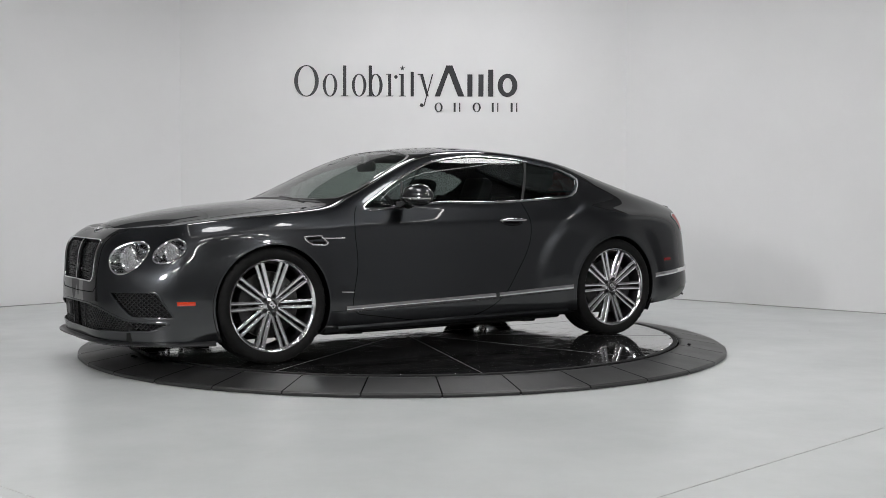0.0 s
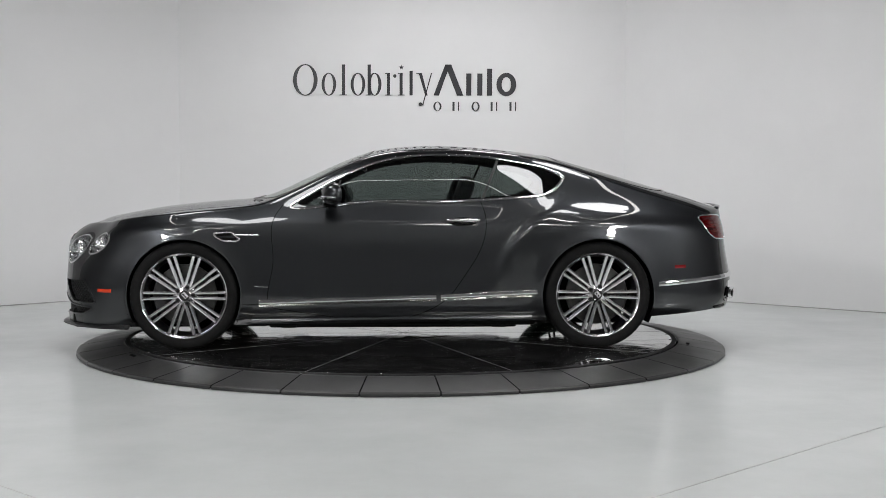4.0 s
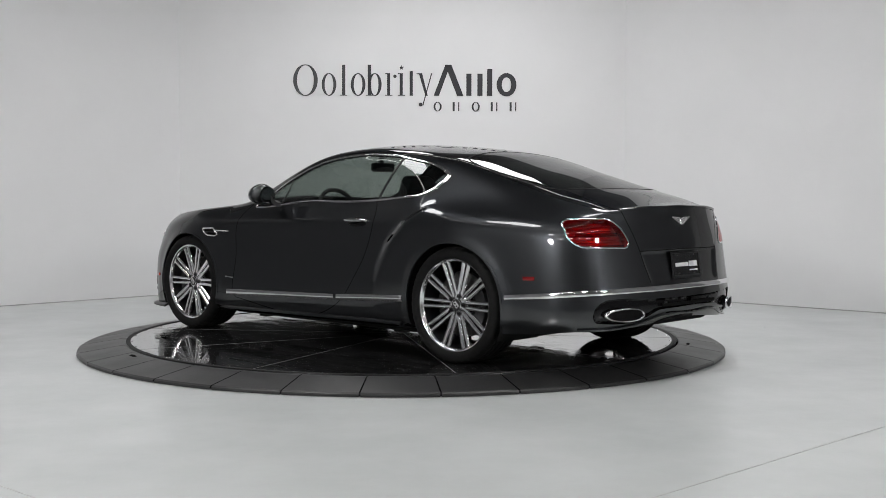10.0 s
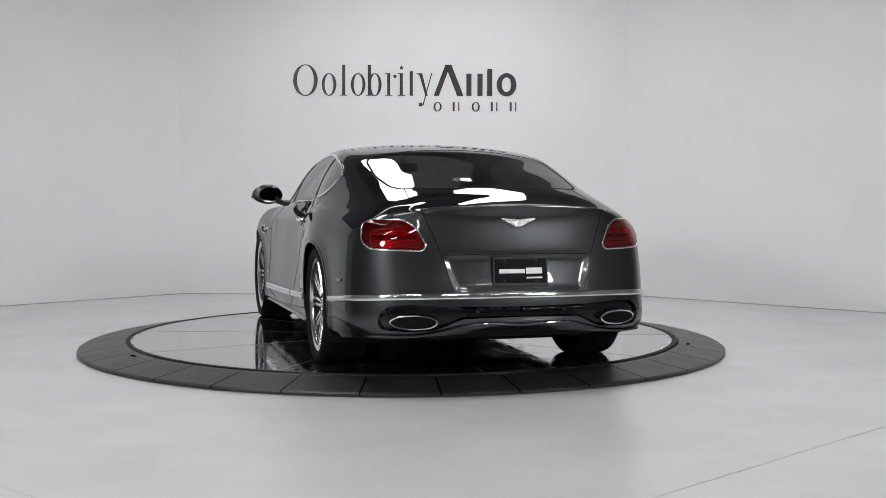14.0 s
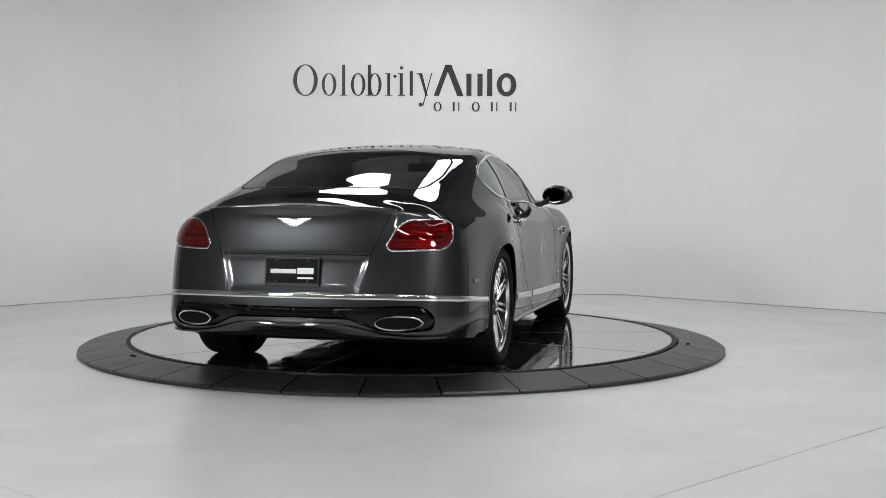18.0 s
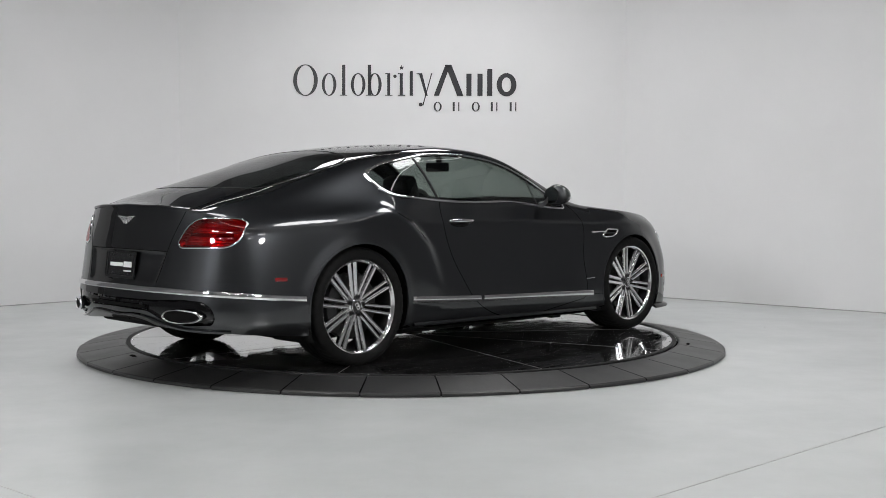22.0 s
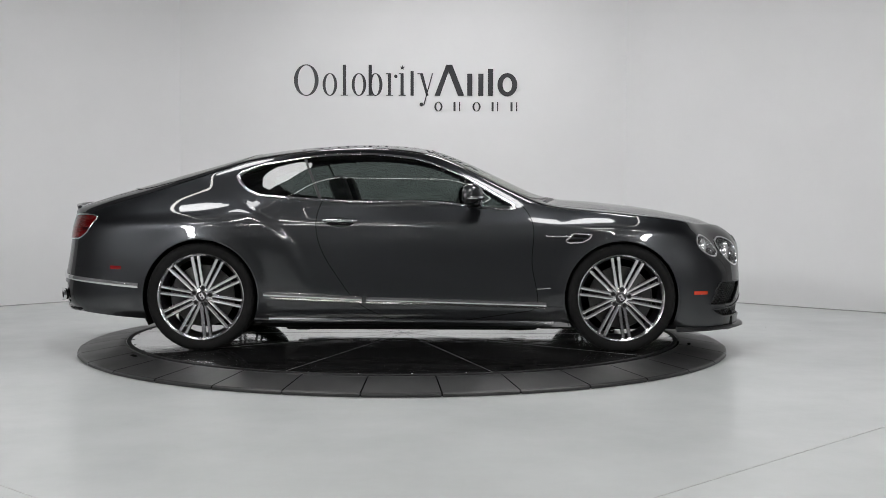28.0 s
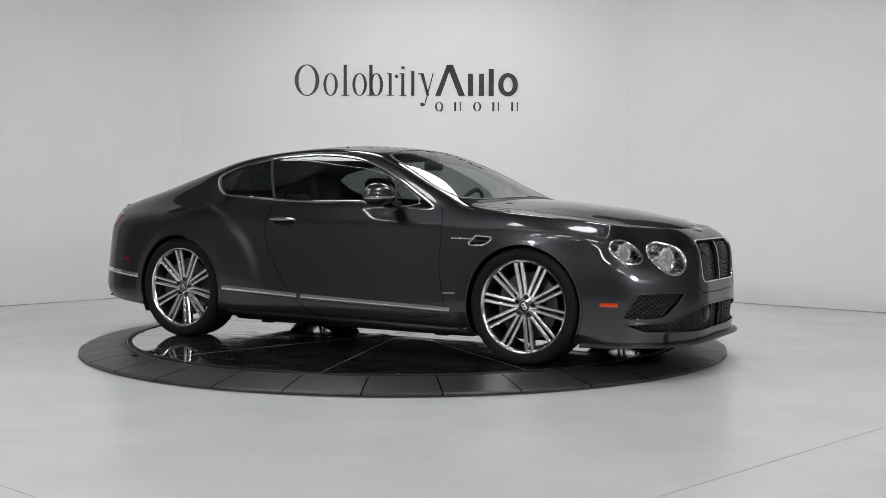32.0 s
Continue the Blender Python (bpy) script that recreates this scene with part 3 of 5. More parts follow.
def inside(poly, a, b):
    """Which of the points (a, b) lie in a polygon."""
    hit = np.zeros(len(a), bool)
    n = len(poly)
    for i in range(n):
        (x1, y1), (x2, y2) = poly[i], poly[(i + 1) % n]
        cross = (y1 > b) != (y2 > b)
        with np.errstate(divide="ignore", invalid="ignore"):
            hit ^= cross & (a < (x2 - x1) * (b - y1) / (y2 - y1 if y2 != y1 else 1e-12) + x1)
    return hit


def rounded(poly, r, n=6):
    """A polygon with its corners rounded off."""
    out = []
    m = len(poly)
    for i in range(m):
        p0, p, p1 = (np.array(poly[k % m], float) for k in (i - 1, i, i + 1))
        a, b = p0 - p, p1 - p
        la, lb = np.hypot(*a), np.hypot(*b)
        k = min(r, la * 0.45, lb * 0.45)
        q0, q1 = p + a / la * k, p + b / lb * k
        for t in np.linspace(0, 1, n):
            out.append(tuple((1 - t) ** 2 * q0 + 2 * t * (1 - t) * p + t * t * q1))
    return out


def smooth_loop(knots, n=120, closed=True):
    """A smooth line through a few knots."""
    k = [np.array(p, float) for p in knots]
    if closed:
        k = k[-3:] + k + k[:3]
    s = np.concatenate([[0], np.cumsum([np.hypot(*(k[i + 1] - k[i])) for i in range(len(k) - 1)])])
    u = np.linspace(s[3], s[-3], n + 1)[:-1] if closed else np.linspace(0, s[-1], n)
    a, b = (spline(s, [p[i] for p in k])(u) for i in (0, 1))
    return [(float(x), float(y)) for x, y in zip(a, b)]


AXES = {"side": (0, 2, 1), "front": (1, 2, 0), "rear": (1, 2, 0), "top": (0, 1, 2)}


def zone(view, sy):
    x, y, z = PV.T
    if view == "side":
        return (y * sy > 0.38) & (x > -0.7) & (x < 3.6)
    if view == "front":
        return (x < -0.3) & (PN[:, 0] < 0.05)
    if view == "rear":
        return (x > 3.0) & (PN[:, 0] > 0.1)
    return (PN[:, 2] > 0.2) & (z > 0.75)


def snap(poly, view, sy=1, reach=0.0075):
    """Draws the skin's points next to a line onto it."""
    i, j, k = AXES[view]
    on = np.nonzero(zone(view, sy))[0]
    P = PV[on]
    a, b = P[:, i], P[:, j]
    best, qa, qb = np.full(len(on), 9.0), a.copy(), b.copy()
    n = len(poly)
    for m in range(n):
        (x1, y1), (x2, y2) = poly[m], poly[(m + 1) % n]
        dx, dy = x2 - x1, y2 - y1
        t = np.clip(((a - x1) * dx + (b - y1) * dy) / max(dx * dx + dy * dy, 1e-12), 0, 1)
        ca, cb = x1 + t * dx, y1 + t * dy
        d = np.hypot(a - ca, b - cb)
        w = d < best
        best[w], qa[w], qb[w] = d[w], ca[w], cb[w]
    N = PN[on]
    w = (best < reach) & (np.abs(N[:, k]) > 0.15)
    da, db = qa - a, qb - b
    dk = -(N[:, i] * da + N[:, j] * db) / np.where(np.abs(N[:, k]) > 0.15, N[:, k], 1)
    for axis, d in ((i, da), (j, db), (k, dk)):
        col = P[:, axis]
        col[w] += d[w]
    PV[on] = P


def ray(view, a, b, sy=1):
    """The skin's place and normal at (a, b) of a view."""
    if view == "side":
        o, d = Vector((a, 2 * sy, b)), Vector((0, -sy, 0))
    elif view == "front":
        o, d = Vector((-3, a, b)), Vector((1, 0, 0))
    elif view == "rear":
        o, d = Vector((6, a, b)), Vector((-1, 0, 0))
    else:
        o, d = Vector((a, b, 3)), Vector((0, 0, -1))
    p, n, _, _ = SKIN.ray_cast(o, d)
    if p is None:
        return None
    return p + SHIFT, (-n if n.dot(d) > 0 else n)


def laid(view, line, sy=1, lift=0.0):
    """A line of a view laid on the skin: places and normals."""
    rows = [ray(view, a, b, sy) for a, b in line]
    return [(p + n * lift, n) for p, n in (r for r in rows if r)]


def flip(poly):
    return [(-a, b) for a, b in poly]


def dense(line, step=0.02, closed=False):
    out = []
    m = len(line)
    for i in range(m if closed else m - 1):
        p, q = np.array(line[i], float), np.array(line[(i + 1) % m], float)
        k = max(1, int(np.hypot(*(q - p)) / step))
        out += [tuple(p + (q - p) * t / k) for t in range(k)]
    return out if closed else out + [tuple(line[-1])]


# outlines, side view (x, z)
DLO = smooth_loop([(0.70, 0.958), (1.12, 0.968), (1.55, 0.978), (1.97, 0.990), (2.28, 1.012), (2.43, 1.040), (2.505, 1.105), (2.53, 1.145), (2.47, 1.185), (2.40, 1.212),
                   (2.23, 1.248), (2.05, 1.278), (1.86, 1.294), (1.67, 1.299), (1.485, 1.286), (1.31, 1.257), (1.12, 1.190), (0.93, 1.094), (0.78, 1.005)], 150)
DOOR = [(0.640, 0.955), (0.600, 0.90), (0.577, 0.84), (0.580, 0.55), (0.583, 0.275), (0.62, 0.268), (1.68, 0.295), (1.722, 0.325), (1.841, 0.473), (1.925, 0.60), (1.978, 0.72), (1.996, 0.84), (1.985, 0.92), (1.958, 0.988)]
# front view (y, z)
LAMP_IN, LAMP_OUT = (0.560, 0.650, 0.094), (0.752, 0.692, 0.070)
GRILLE = rounded([(-0.340, 0.752), (0.340, 0.752), (0.305, 0.500), (-0.305, 0.500)], 0.055)
INTAKE = rounded([(0.842, 0.302), (0.778, 0.455), (0.50, 0.450), (0.575, 0.372), (0.650, 0.302)], 0.025)
LOW_INTAKE = rounded([(-0.835, 0.272), (-0.75, 0.224), (-0.35, 0.207), (0.35, 0.207), (0.75, 0.224), (0.835, 0.272), (0.62, 0.284), (0.42, 0.347), (0.25, 0.366),
                      (-0.25, 0.366), (-0.42, 0.347), (-0.62, 0.284)], 0.03)
# rear view (y, z)
TAIL = rounded([(0.808, 0.858), (0.765, 0.888), (0.612, 0.890), (0.556, 0.846), (0.508, 0.752), (0.530, 0.724), (0.790, 0.730), (0.822, 0.775)], 0.03)
VALANCE_HALF = [(0.40, 0.428), (0.60, 0.438), (0.705, 0.430), (0.752, 0.39), (0.764, 0.335), (0.74, 0.298), (0.62, 0.290), (0.48, 0.297), (0.40, 0.33), (0.33, 0.362)]
VALANCE = rounded([(0.0, 0.425)] + VALANCE_HALF + [(0.0, 0.369)] + [(-y, z) for y, z in VALANCE_HALF[::-1]], 0.03)
# seen from above (x, y)
SCREEN_HALF = [(0.445, 0.30), (0.49, 0.50), (0.575, 0.665), (0.73, 0.682), (0.87, 0.652), (1.02, 0.615), (1.15, 0.578), (1.212, 0.515), (1.24, 0.28)]
SCREEN = rounded([(0.425, 0.0)] + SCREEN_HALF + [(1.25, 0.0)] + [(x, -y) for x, y in SCREEN_HALF[::-1]], 0.03, 4)
BACKLIGHT = rounded([(2.45, 0.0), (2.47, 0.30), (2.52, 0.55), (2.60, 0.592), (2.90, 0.605), (3.16, 0.575), (3.25, 0.53), (3.345, 0.28), (3.375, 0.0), (3.345, -0.28), (3.25, -0.53), (3.16, -0.575), (2.90, -0.605), (2.60, -0.592), (2.52, -0.55), (2.47, -0.30)], 0.05, 4)


def circle(c, n=48):
    return [(c[0] + c[2] * math.cos(2 * math.pi * i / n), c[1] + c[2] * math.sin(2 * math.pi * i / n)) for i in range(n)]


ARCHES = [circle((0.0, HUB_Z, R_ARCH_F), 90), circle((WB, HUB_Z, R_ARCH_R), 90)]
for sy in (-1, 1):
    for line in ARCHES:
        snap(line, "side", sy, 0.009)
    snap(DLO, "side", sy)
for line in (GRILLE, LOW_INTAKE, INTAKE, flip(INTAKE), circle(LAMP_IN), circle(LAMP_OUT), flip(circle(LAMP_IN)), flip(circle(LAMP_OUT))):
    snap(line, "front")
for line in (TAIL, flip(TAIL), VALANCE):
    snap(line, "rear")
for line in (SCREEN, BACKLIGHT):
    snap(line, "top")

# faces to panels
C = PV[PQ].mean(1)
CN = PN[PQ].mean(1)
KIND = np.full(len(PQ), "", dtype="U24")
cx, cy, cz = C.T
free = np.ones(len(PQ), bool)


def claim(name, where):
    w = where & free
    KIND[w] = name
    free[w] = False


flank = (np.abs(cy) > 0.38) & (cx > -0.7) & (cx < 3.6)
for line in ARCHES:
    claim("arch", inside(line, cx, cz) & (np.abs(cy) > 0.55))
front, back, above = (cx < -0.3) & (CN[:, 0] < 0.1), (cx > 3.0) & (CN[:, 0] > 0.05), CN[:, 2] > 0.15
for sy, tag in ((-1, "left"), (1, "right")):
    half = cy * sy > 0
    claim("lamp_in_" + tag, front & half & inside(circle((LAMP_IN[0] * sy, *LAMP_IN[1:])), cy, cz))
    claim("lamp_out_" + tag, front & half & inside(circle((LAMP_OUT[0] * sy, *LAMP_OUT[1:])), cy, cz))
    claim("intake_" + tag, front & half & inside(INTAKE if sy > 0 else flip(INTAKE), cy, cz))
    claim("tail_" + tag, back & half & inside(TAIL if sy > 0 else flip(TAIL), cy, cz))
    win = flank & half & inside(DLO, cx, cz) & (np.abs(CN[:, 1]) > 0.3)
    ahead = cx < np.interp(cz, [0.97, 1.31], [1.962, 2.108])
    claim("door_glass_" + tag, win & ahead)
    claim("quarter_glass_" + tag, win)
claim("grille", front & inside(GRILLE, cy, cz))
claim("low_intake", front & inside(LOW_INTAKE, cy, cz))
claim("windscreen", above & inside(SCREEN, cx, cy))
claim("rear_window", above & inside(BACKLIGHT, cx, cy))
for sy, tag in ((-1, "left"), (1, "right")):
    half = cy * sy > 0
    claim("door_" + tag, half & inside(DOOR, cx, cz) & (np.abs(cy) > 0.7))
BONNET = [(-0.735, 0.0), (-0.70, 0.36), (-0.45, 0.53), (-0.10, 0.63), (0.30, 0.70), (0.50, 0.735), (0.42, 0.45), (0.39, 0.0), (0.42, -0.45), (0.50, -0.735), (0.30, -0.70), (-0.10, -0.63), (-0.45, -0.53), (-0.70, -0.36)]
BOOT_TOP = [(3.25, 0.52), (3.62, 0.53), (3.9, 0.53), (3.9, -0.53), (3.62, -0.53), (3.25, -0.52)]
BOOT_REAR = [(0.53, 1.0), (0.525, 0.95), (0.43, 0.70), (0.375, 0.53), (-0.375, 0.53), (-0.43, 0.70), (-0.525, 0.95), (-0.53, 1.0)]
claim("bonnet", above & inside(BONNET, cx, cy))
claim("boot_lid", (cx > 3.2) & (((cz > 0.93) & inside(BOOT_TOP, cx, cy)) | (back & inside(BOOT_REAR, cy, cz))))
claim("front_bumper", (cx < -0.2) & (cz < 0.46))
claim("rear_valance", back & inside(VALANCE, cy, cz))
claim("rear_bumper", (cx > 2.9) & (cz < np.interp(cx, [2.9, 3.6, 3.83], [0.42, 0.465, 0.485])))
claim("sill_left", (cy < 0) & (cz < np.interp(cx, [0.3, 2.4], [0.275, 0.30])) & (cx > 0.2) & (cx < 2.6))
claim("sill_right", (cz < np.interp(cx, [0.3, 2.4], [0.275, 0.30])) & (cx > 0.2) & (cx < 2.6))
claim("sill_left", (cy < 0) & (cz < 0.5) & (cx > 0.2) & (cx < 1.7))
claim("sill_right", (cy > 0) & (cz < 0.5) & (cx > 0.5) & (cx < 1.7))
claim("roof", (cz > 1.02) & (cx > 0.6) & (cx < 3.3))
claim("front_wing_left", ((cx < 0.7) | ((cx < 0.85) & (cz > 0.9))) & (cy < 0))
claim("front_wing_right", (cx < 0.7) | ((cx < 0.85) & (cz > 0.9)))
claim("rear_wing_left", cy < 0)
claim("rear_wing_right", free)


def skin_mesh(name, pick, mat, offset=0.0, skirt=0.0):
    """A mesh of the skin's faces of a kind, moved in or out along the normals; skirt: depth of a wall round its edge."""
    q = PQ[pick]
    ids, inv = np.unique(q, return_inverse=True)
    inv = inv.reshape(q.shape)
    v = PV[ids] + PN[ids] * offset + np.array(SHIFT)
    nn = PN[ids]
    faces = inv.tolist()
    if skirt:
        e = np.sort(np.stack([inv, np.roll(inv, -1, 1)], -1).reshape(-1, 2), 1)
        u, c = np.unique(e, axis=0, return_counts=True)
        rim = u[c == 1]
        ring = np.unique(rim)
        at = {int(r): len(v) + n for n, r in enumerate(ring)}
        v = np.vstack([v, v[ring] + nn[ring] * skirt])
        nn = np.vstack([nn, nn[ring]])
        faces += [[int(a), int(b), at[int(b)], at[int(a)]] for a, b in rim]
    me = mesh_of(name, v, faces, mat, True)
    if not skirt:
        me.normals_split_custom_set_from_vertices([tuple(a) for a in nn])
    return me


def skin_part(name, kind, mat, label="", parent=None, offset=0.0, skirt=0.0):
    pick = KIND == kind
    return part(name, skin_mesh(name, pick, mat, offset, skirt), mat, parent or car, label)


for kind in ("bonnet", "boot_lid", "front_bumper", "rear_bumper", "roof"):
    skin_part(kind, kind, PAINT, "dark grey metallic " + kind.replace("_", " "))
skin_part("rear_valance", "rear_valance", GLOSS_BLACK, "gloss black recess round the tailpipes", offset=-0.016, skirt=0.015)
DOORS = {}
for tag in ("left", "right"):
    skin_part("front_wing", "front_wing_" + tag, PAINT)
    skin_part("rear_wing", "rear_wing_" + tag, PAINT)
    skin_part("sill", "sill_" + tag, PAINT)
    DOORS[tag] = skin_part("door", "door_" + tag, PAINT, "closed dark grey car door")
    skin_part("door_window", "door_glass_" + tag, SIDE_GLASS, "tinted side glass", DOORS[tag])
    skin_part("quarter_window", "quarter_glass_" + tag, SIDE_GLASS, "tinted rear quarter glass")
skin_part("windscreen", "windscreen", SCREEN_GLASS, "raked clear windscreen")
skin_part("rear_window", "rear_window", REAR_GLASS, "dark tinted rear window")
part("headliner", skin_mesh("headliner", KIND == "roof", INNER, -0.02), INNER, car, "black cloth headliner")


def strip(name, view, line, width, up, mat, sy=1, closed=False, parent=None, label="", lift=0.0, step=0.02):
    return part(name, sweep(laid(view, dense(line, step, closed), sy, lift), width, up, closed), mat, parent or car, label, True)


# trims and shut lines
for sy, tag in ((-1, "left"), (1, "right")):
    strip("window_trim", "side", DLO, 0.017, 0.006, CHROME, sy, True, label="polished chrome window surround")
    strip("window_finisher", "side", [(2.405, 1.028), (2.47, 1.062), (2.520, 1.115), (2.536, 1.148), (2.49, 1.178)], 0.028, 0.006, CHROME, sy, label="wide chrome corner finisher")
    strip("pillar_trim", "side", [(1.972, 0.993), (2.088, 1.264)], 0.018, 0.005, TRIM_BLACK, sy, label="black pillar strip between the windows")
    strip("shut_line", "side", smooth_loop(DOOR, 60, False), 0.006, 0.0012, SEAM, sy, label="dark door gap")
    for a, b, z0, z1 in ((0.49, 1.66, 0.308, 0.340), (1.69, 2.335, 0.341, 0.373)):
        pts = [(p, Vector((n.x, n.y, -0.05)).normalized()) for p, n in laid("side", dense([(a, z0), (b, z1)]), sy)]
        part("sill_strip", sweep(pts, 0.046, 0.014), CHROME, car, "chrome strip along the sill", True)
    strip("sill_blade", "side", [(0.44, 0.195), (1.3, 0.205), (2.3, 0.215)], 0.02, 0.02, PAINT, sy, label="side skirt blade")
    strip("shut_line", "side", [(0.36, 0.30), (0.578, 0.30)], 0.004, 0.001, SEAM, sy)
    strip("arch_lip", "side", [(R_ARCH_R * 1.012 * math.cos(a) + WB, HUB_Z + R_ARCH_R * 1.012 * math.sin(a)) for a in np.linspace(-0.05, math.pi + 0.2, 50)], 0.016, 0.003, PAINT, sy)
    strip("arch_lip", "side", [(R_ARCH_F * 1.012 * math.cos(a), HUB_Z + R_ARCH_F * 1.012 * math.sin(a)) for a in np.linspace(-0.3, math.pi + 0.3, 50)], 0.014, 0.003, PAINT, sy)
    strip("shut_line", "top", [(x, y * sy) for x, y in smooth_loop([(-0.735, 0.0), (-0.725, 0.20), (-0.69, 0.36), (-0.45, 0.53), (-0.10, 0.63), (0.30, 0.70), (0.50, 0.73)], 60, False)], 0.004, 0.0008, SEAM, label="dark bonnet gap")
    strip("shut_line", "rear", [(0.53 * sy, 0.952), (0.43 * sy, 0.70), (0.378 * sy, 0.52)], 0.005, 0.001, SEAM, label="dark boot lid gap")
    strip("shut_line", "top", [(3.26, 0.515 * sy), (3.45, 0.535 * sy), (3.62, 0.53 * sy)], 0.005, 0.001, SEAM)
strip("windscreen_seal", "top", SCREEN, 0.020, 0.002, TRIM_BLACK, 1, True, label="black windscreen seal")
strip("rear_window_seal", "top", BACKLIGHT, 0.014, 0.0015, INNER, 1, True, label="black rear window seal")
strip("shut_line", "rear", [(-0.425, 0.702), (0, 0.706), (0.425, 0.702)], 0.006, 0.001, SEAM)


def ring_at(z_of_x, x0, x1, sy=None):
    """A line round the skin's lower half at a height that changes along x, from the left through the tail or nose to the right."""
    rows = 76
    X, Y, Z = PTS[:rows, :, 0], PTS[:rows, :, 1], PTS[:rows, :, 2]
    out = []
    for c in range(PTS.shape[1]):
        z = z_of_x(X[38, c])
        i = int(np.clip(np.searchsorted(Z[:, c], z), 1, rows - 1))
        f = (z - Z[i - 1, c]) / max(Z[i, c] - Z[i - 1, c], 1e-9)
        p = PTS[i - 1, c] * (1 - f) + PTS[i, c] * f
        if x0 <= p[0] <= x1:
            out.append(p)
    return out


def ring_sweep(name, z_of_x, x0, x1, width, up, mat, label, rear=True, step=2):
    half = ring_at(z_of_x, x0, x1)[::step]
    if not rear:
        half = half[::-1]
    rows = [(v[0], v[1], v[2]) for v in half] + [(v[0], -v[1], v[2]) for v in half[::-1]]
    pts = []
    for v in rows:
        p, n, _, _ = SKIN.find_nearest(Vector(v))
        n = Vector((n.x, n.y, n.z))
        if n.dot(Vector((p.x - 1.4, p.y, 0))) < 0:
            n = -n
        if not pts or (p + SHIFT - pts[-1][0]).length > 0.004:
            pts.append((p + SHIFT, n))
    return part(name, sweep(pts, width, up), mat, car, label, True)


ring_sweep("bumper_strip", steady([3.0, 3.2, 3.5, 3.83], [0.420, 0.432, 0.460, 0.490]), 3.140, 3.9, 0.034, 0.012, CHROME, "chrome strip across the rear bumper")
ring_sweep("splitter", steady([-1, -0.6, -0.3], [0.145, 0.15, 0.16]), -1, -0.36, 0.018, 0.040, TRIM_BLACK, "black front splitter lip", rear=False)


def oval(a, b, c):
    own = bmesh.new()
    bmesh.ops.create_uvsphere(own, u_segments=28, v_segments=14, radius=1)
    for v in own.verts:
        v.co = Vector((v.co.x * a, v.co.y * b, v.co.z * c))
    return own


# openings of the nose
skin_part("grille_recess", "grille", INNER, "black void behind the grille", offset=-0.045, skirt=0.043)
skin_part("intake_recess", "low_intake", INNER, "", offset=-0.05, skirt=0.048)


def lattice(name, view, poly, pitch, width, mat, lift, label):
    """A diamond mesh of bars that fills an outline."""
    bm = bmesh.new()
    a = np.array(poly)
    (a0, b0), (a1, b1) = a.min(0), a.max(0)
    for slope in (1, -1):
        c = a0 - (b1 - b0)
        while c < a1 + (b1 - b0):
            run = []
            zz = np.arange(b0, b1, 0.012)
            yy = c + (zz - b0) if slope > 0 else c + (b1 - zz)
            ok = inside(poly, yy, zz)
            for y, z, o in zip(yy, zz, ok):
                hit = ray(view, float(y), float(z)) if o else None
                if hit:
                    run.append((hit[0] + hit[1] * lift, hit[1]))
                else:
                    if len(run) > 1:
                        sweep(run, width, 0.003, bm=bm)
                    run = []
            if len(run) > 1:
                sweep(run, width, 0.003, bm=bm)
            c += pitch
    return part(name, bm, mat, car, label)


lattice("grille_mesh", "front", GRILLE, 0.024, 0.0075, MESH_CHROME, -0.016, "fine bright diamond mesh grille")
lattice("intake_mesh", "front", LOW_INTAKE, 0.027, 0.0065, DARK_MESH, -0.02, "black diamond mesh")
strip("grille_surround", "front", GRILLE, 0.008, 0.007, CHROME, closed=True, label="chrome grille surround")
strip("grille_bar", "front", [(0, 0.752), (0, 0.62), (0, 0.498)], 0.011, 0.010, CHROME, label="chrome bar down the grille")
strip("intake_lip", "front", LOW_INTAKE, 0.012, 0.004, PAINT, closed=True)
strip("shut_line", "front", [(-0.380, 0.80), (-0.376, 0.65), (-0.350, 0.47), (-0.31, 0.437), (0, 0.430), (0.31, 0.437), (0.350, 0.47), (0.376, 0.65), (0.380, 0.80)], 0.005, 0.001, SEAM)
for y in (-0.12, 0.12):
    strip("intake_divider", "front", [(y, 0.21), (y, 0.366)], 0.012, 0.004, TRIM_BLACK, lift=-0.012)
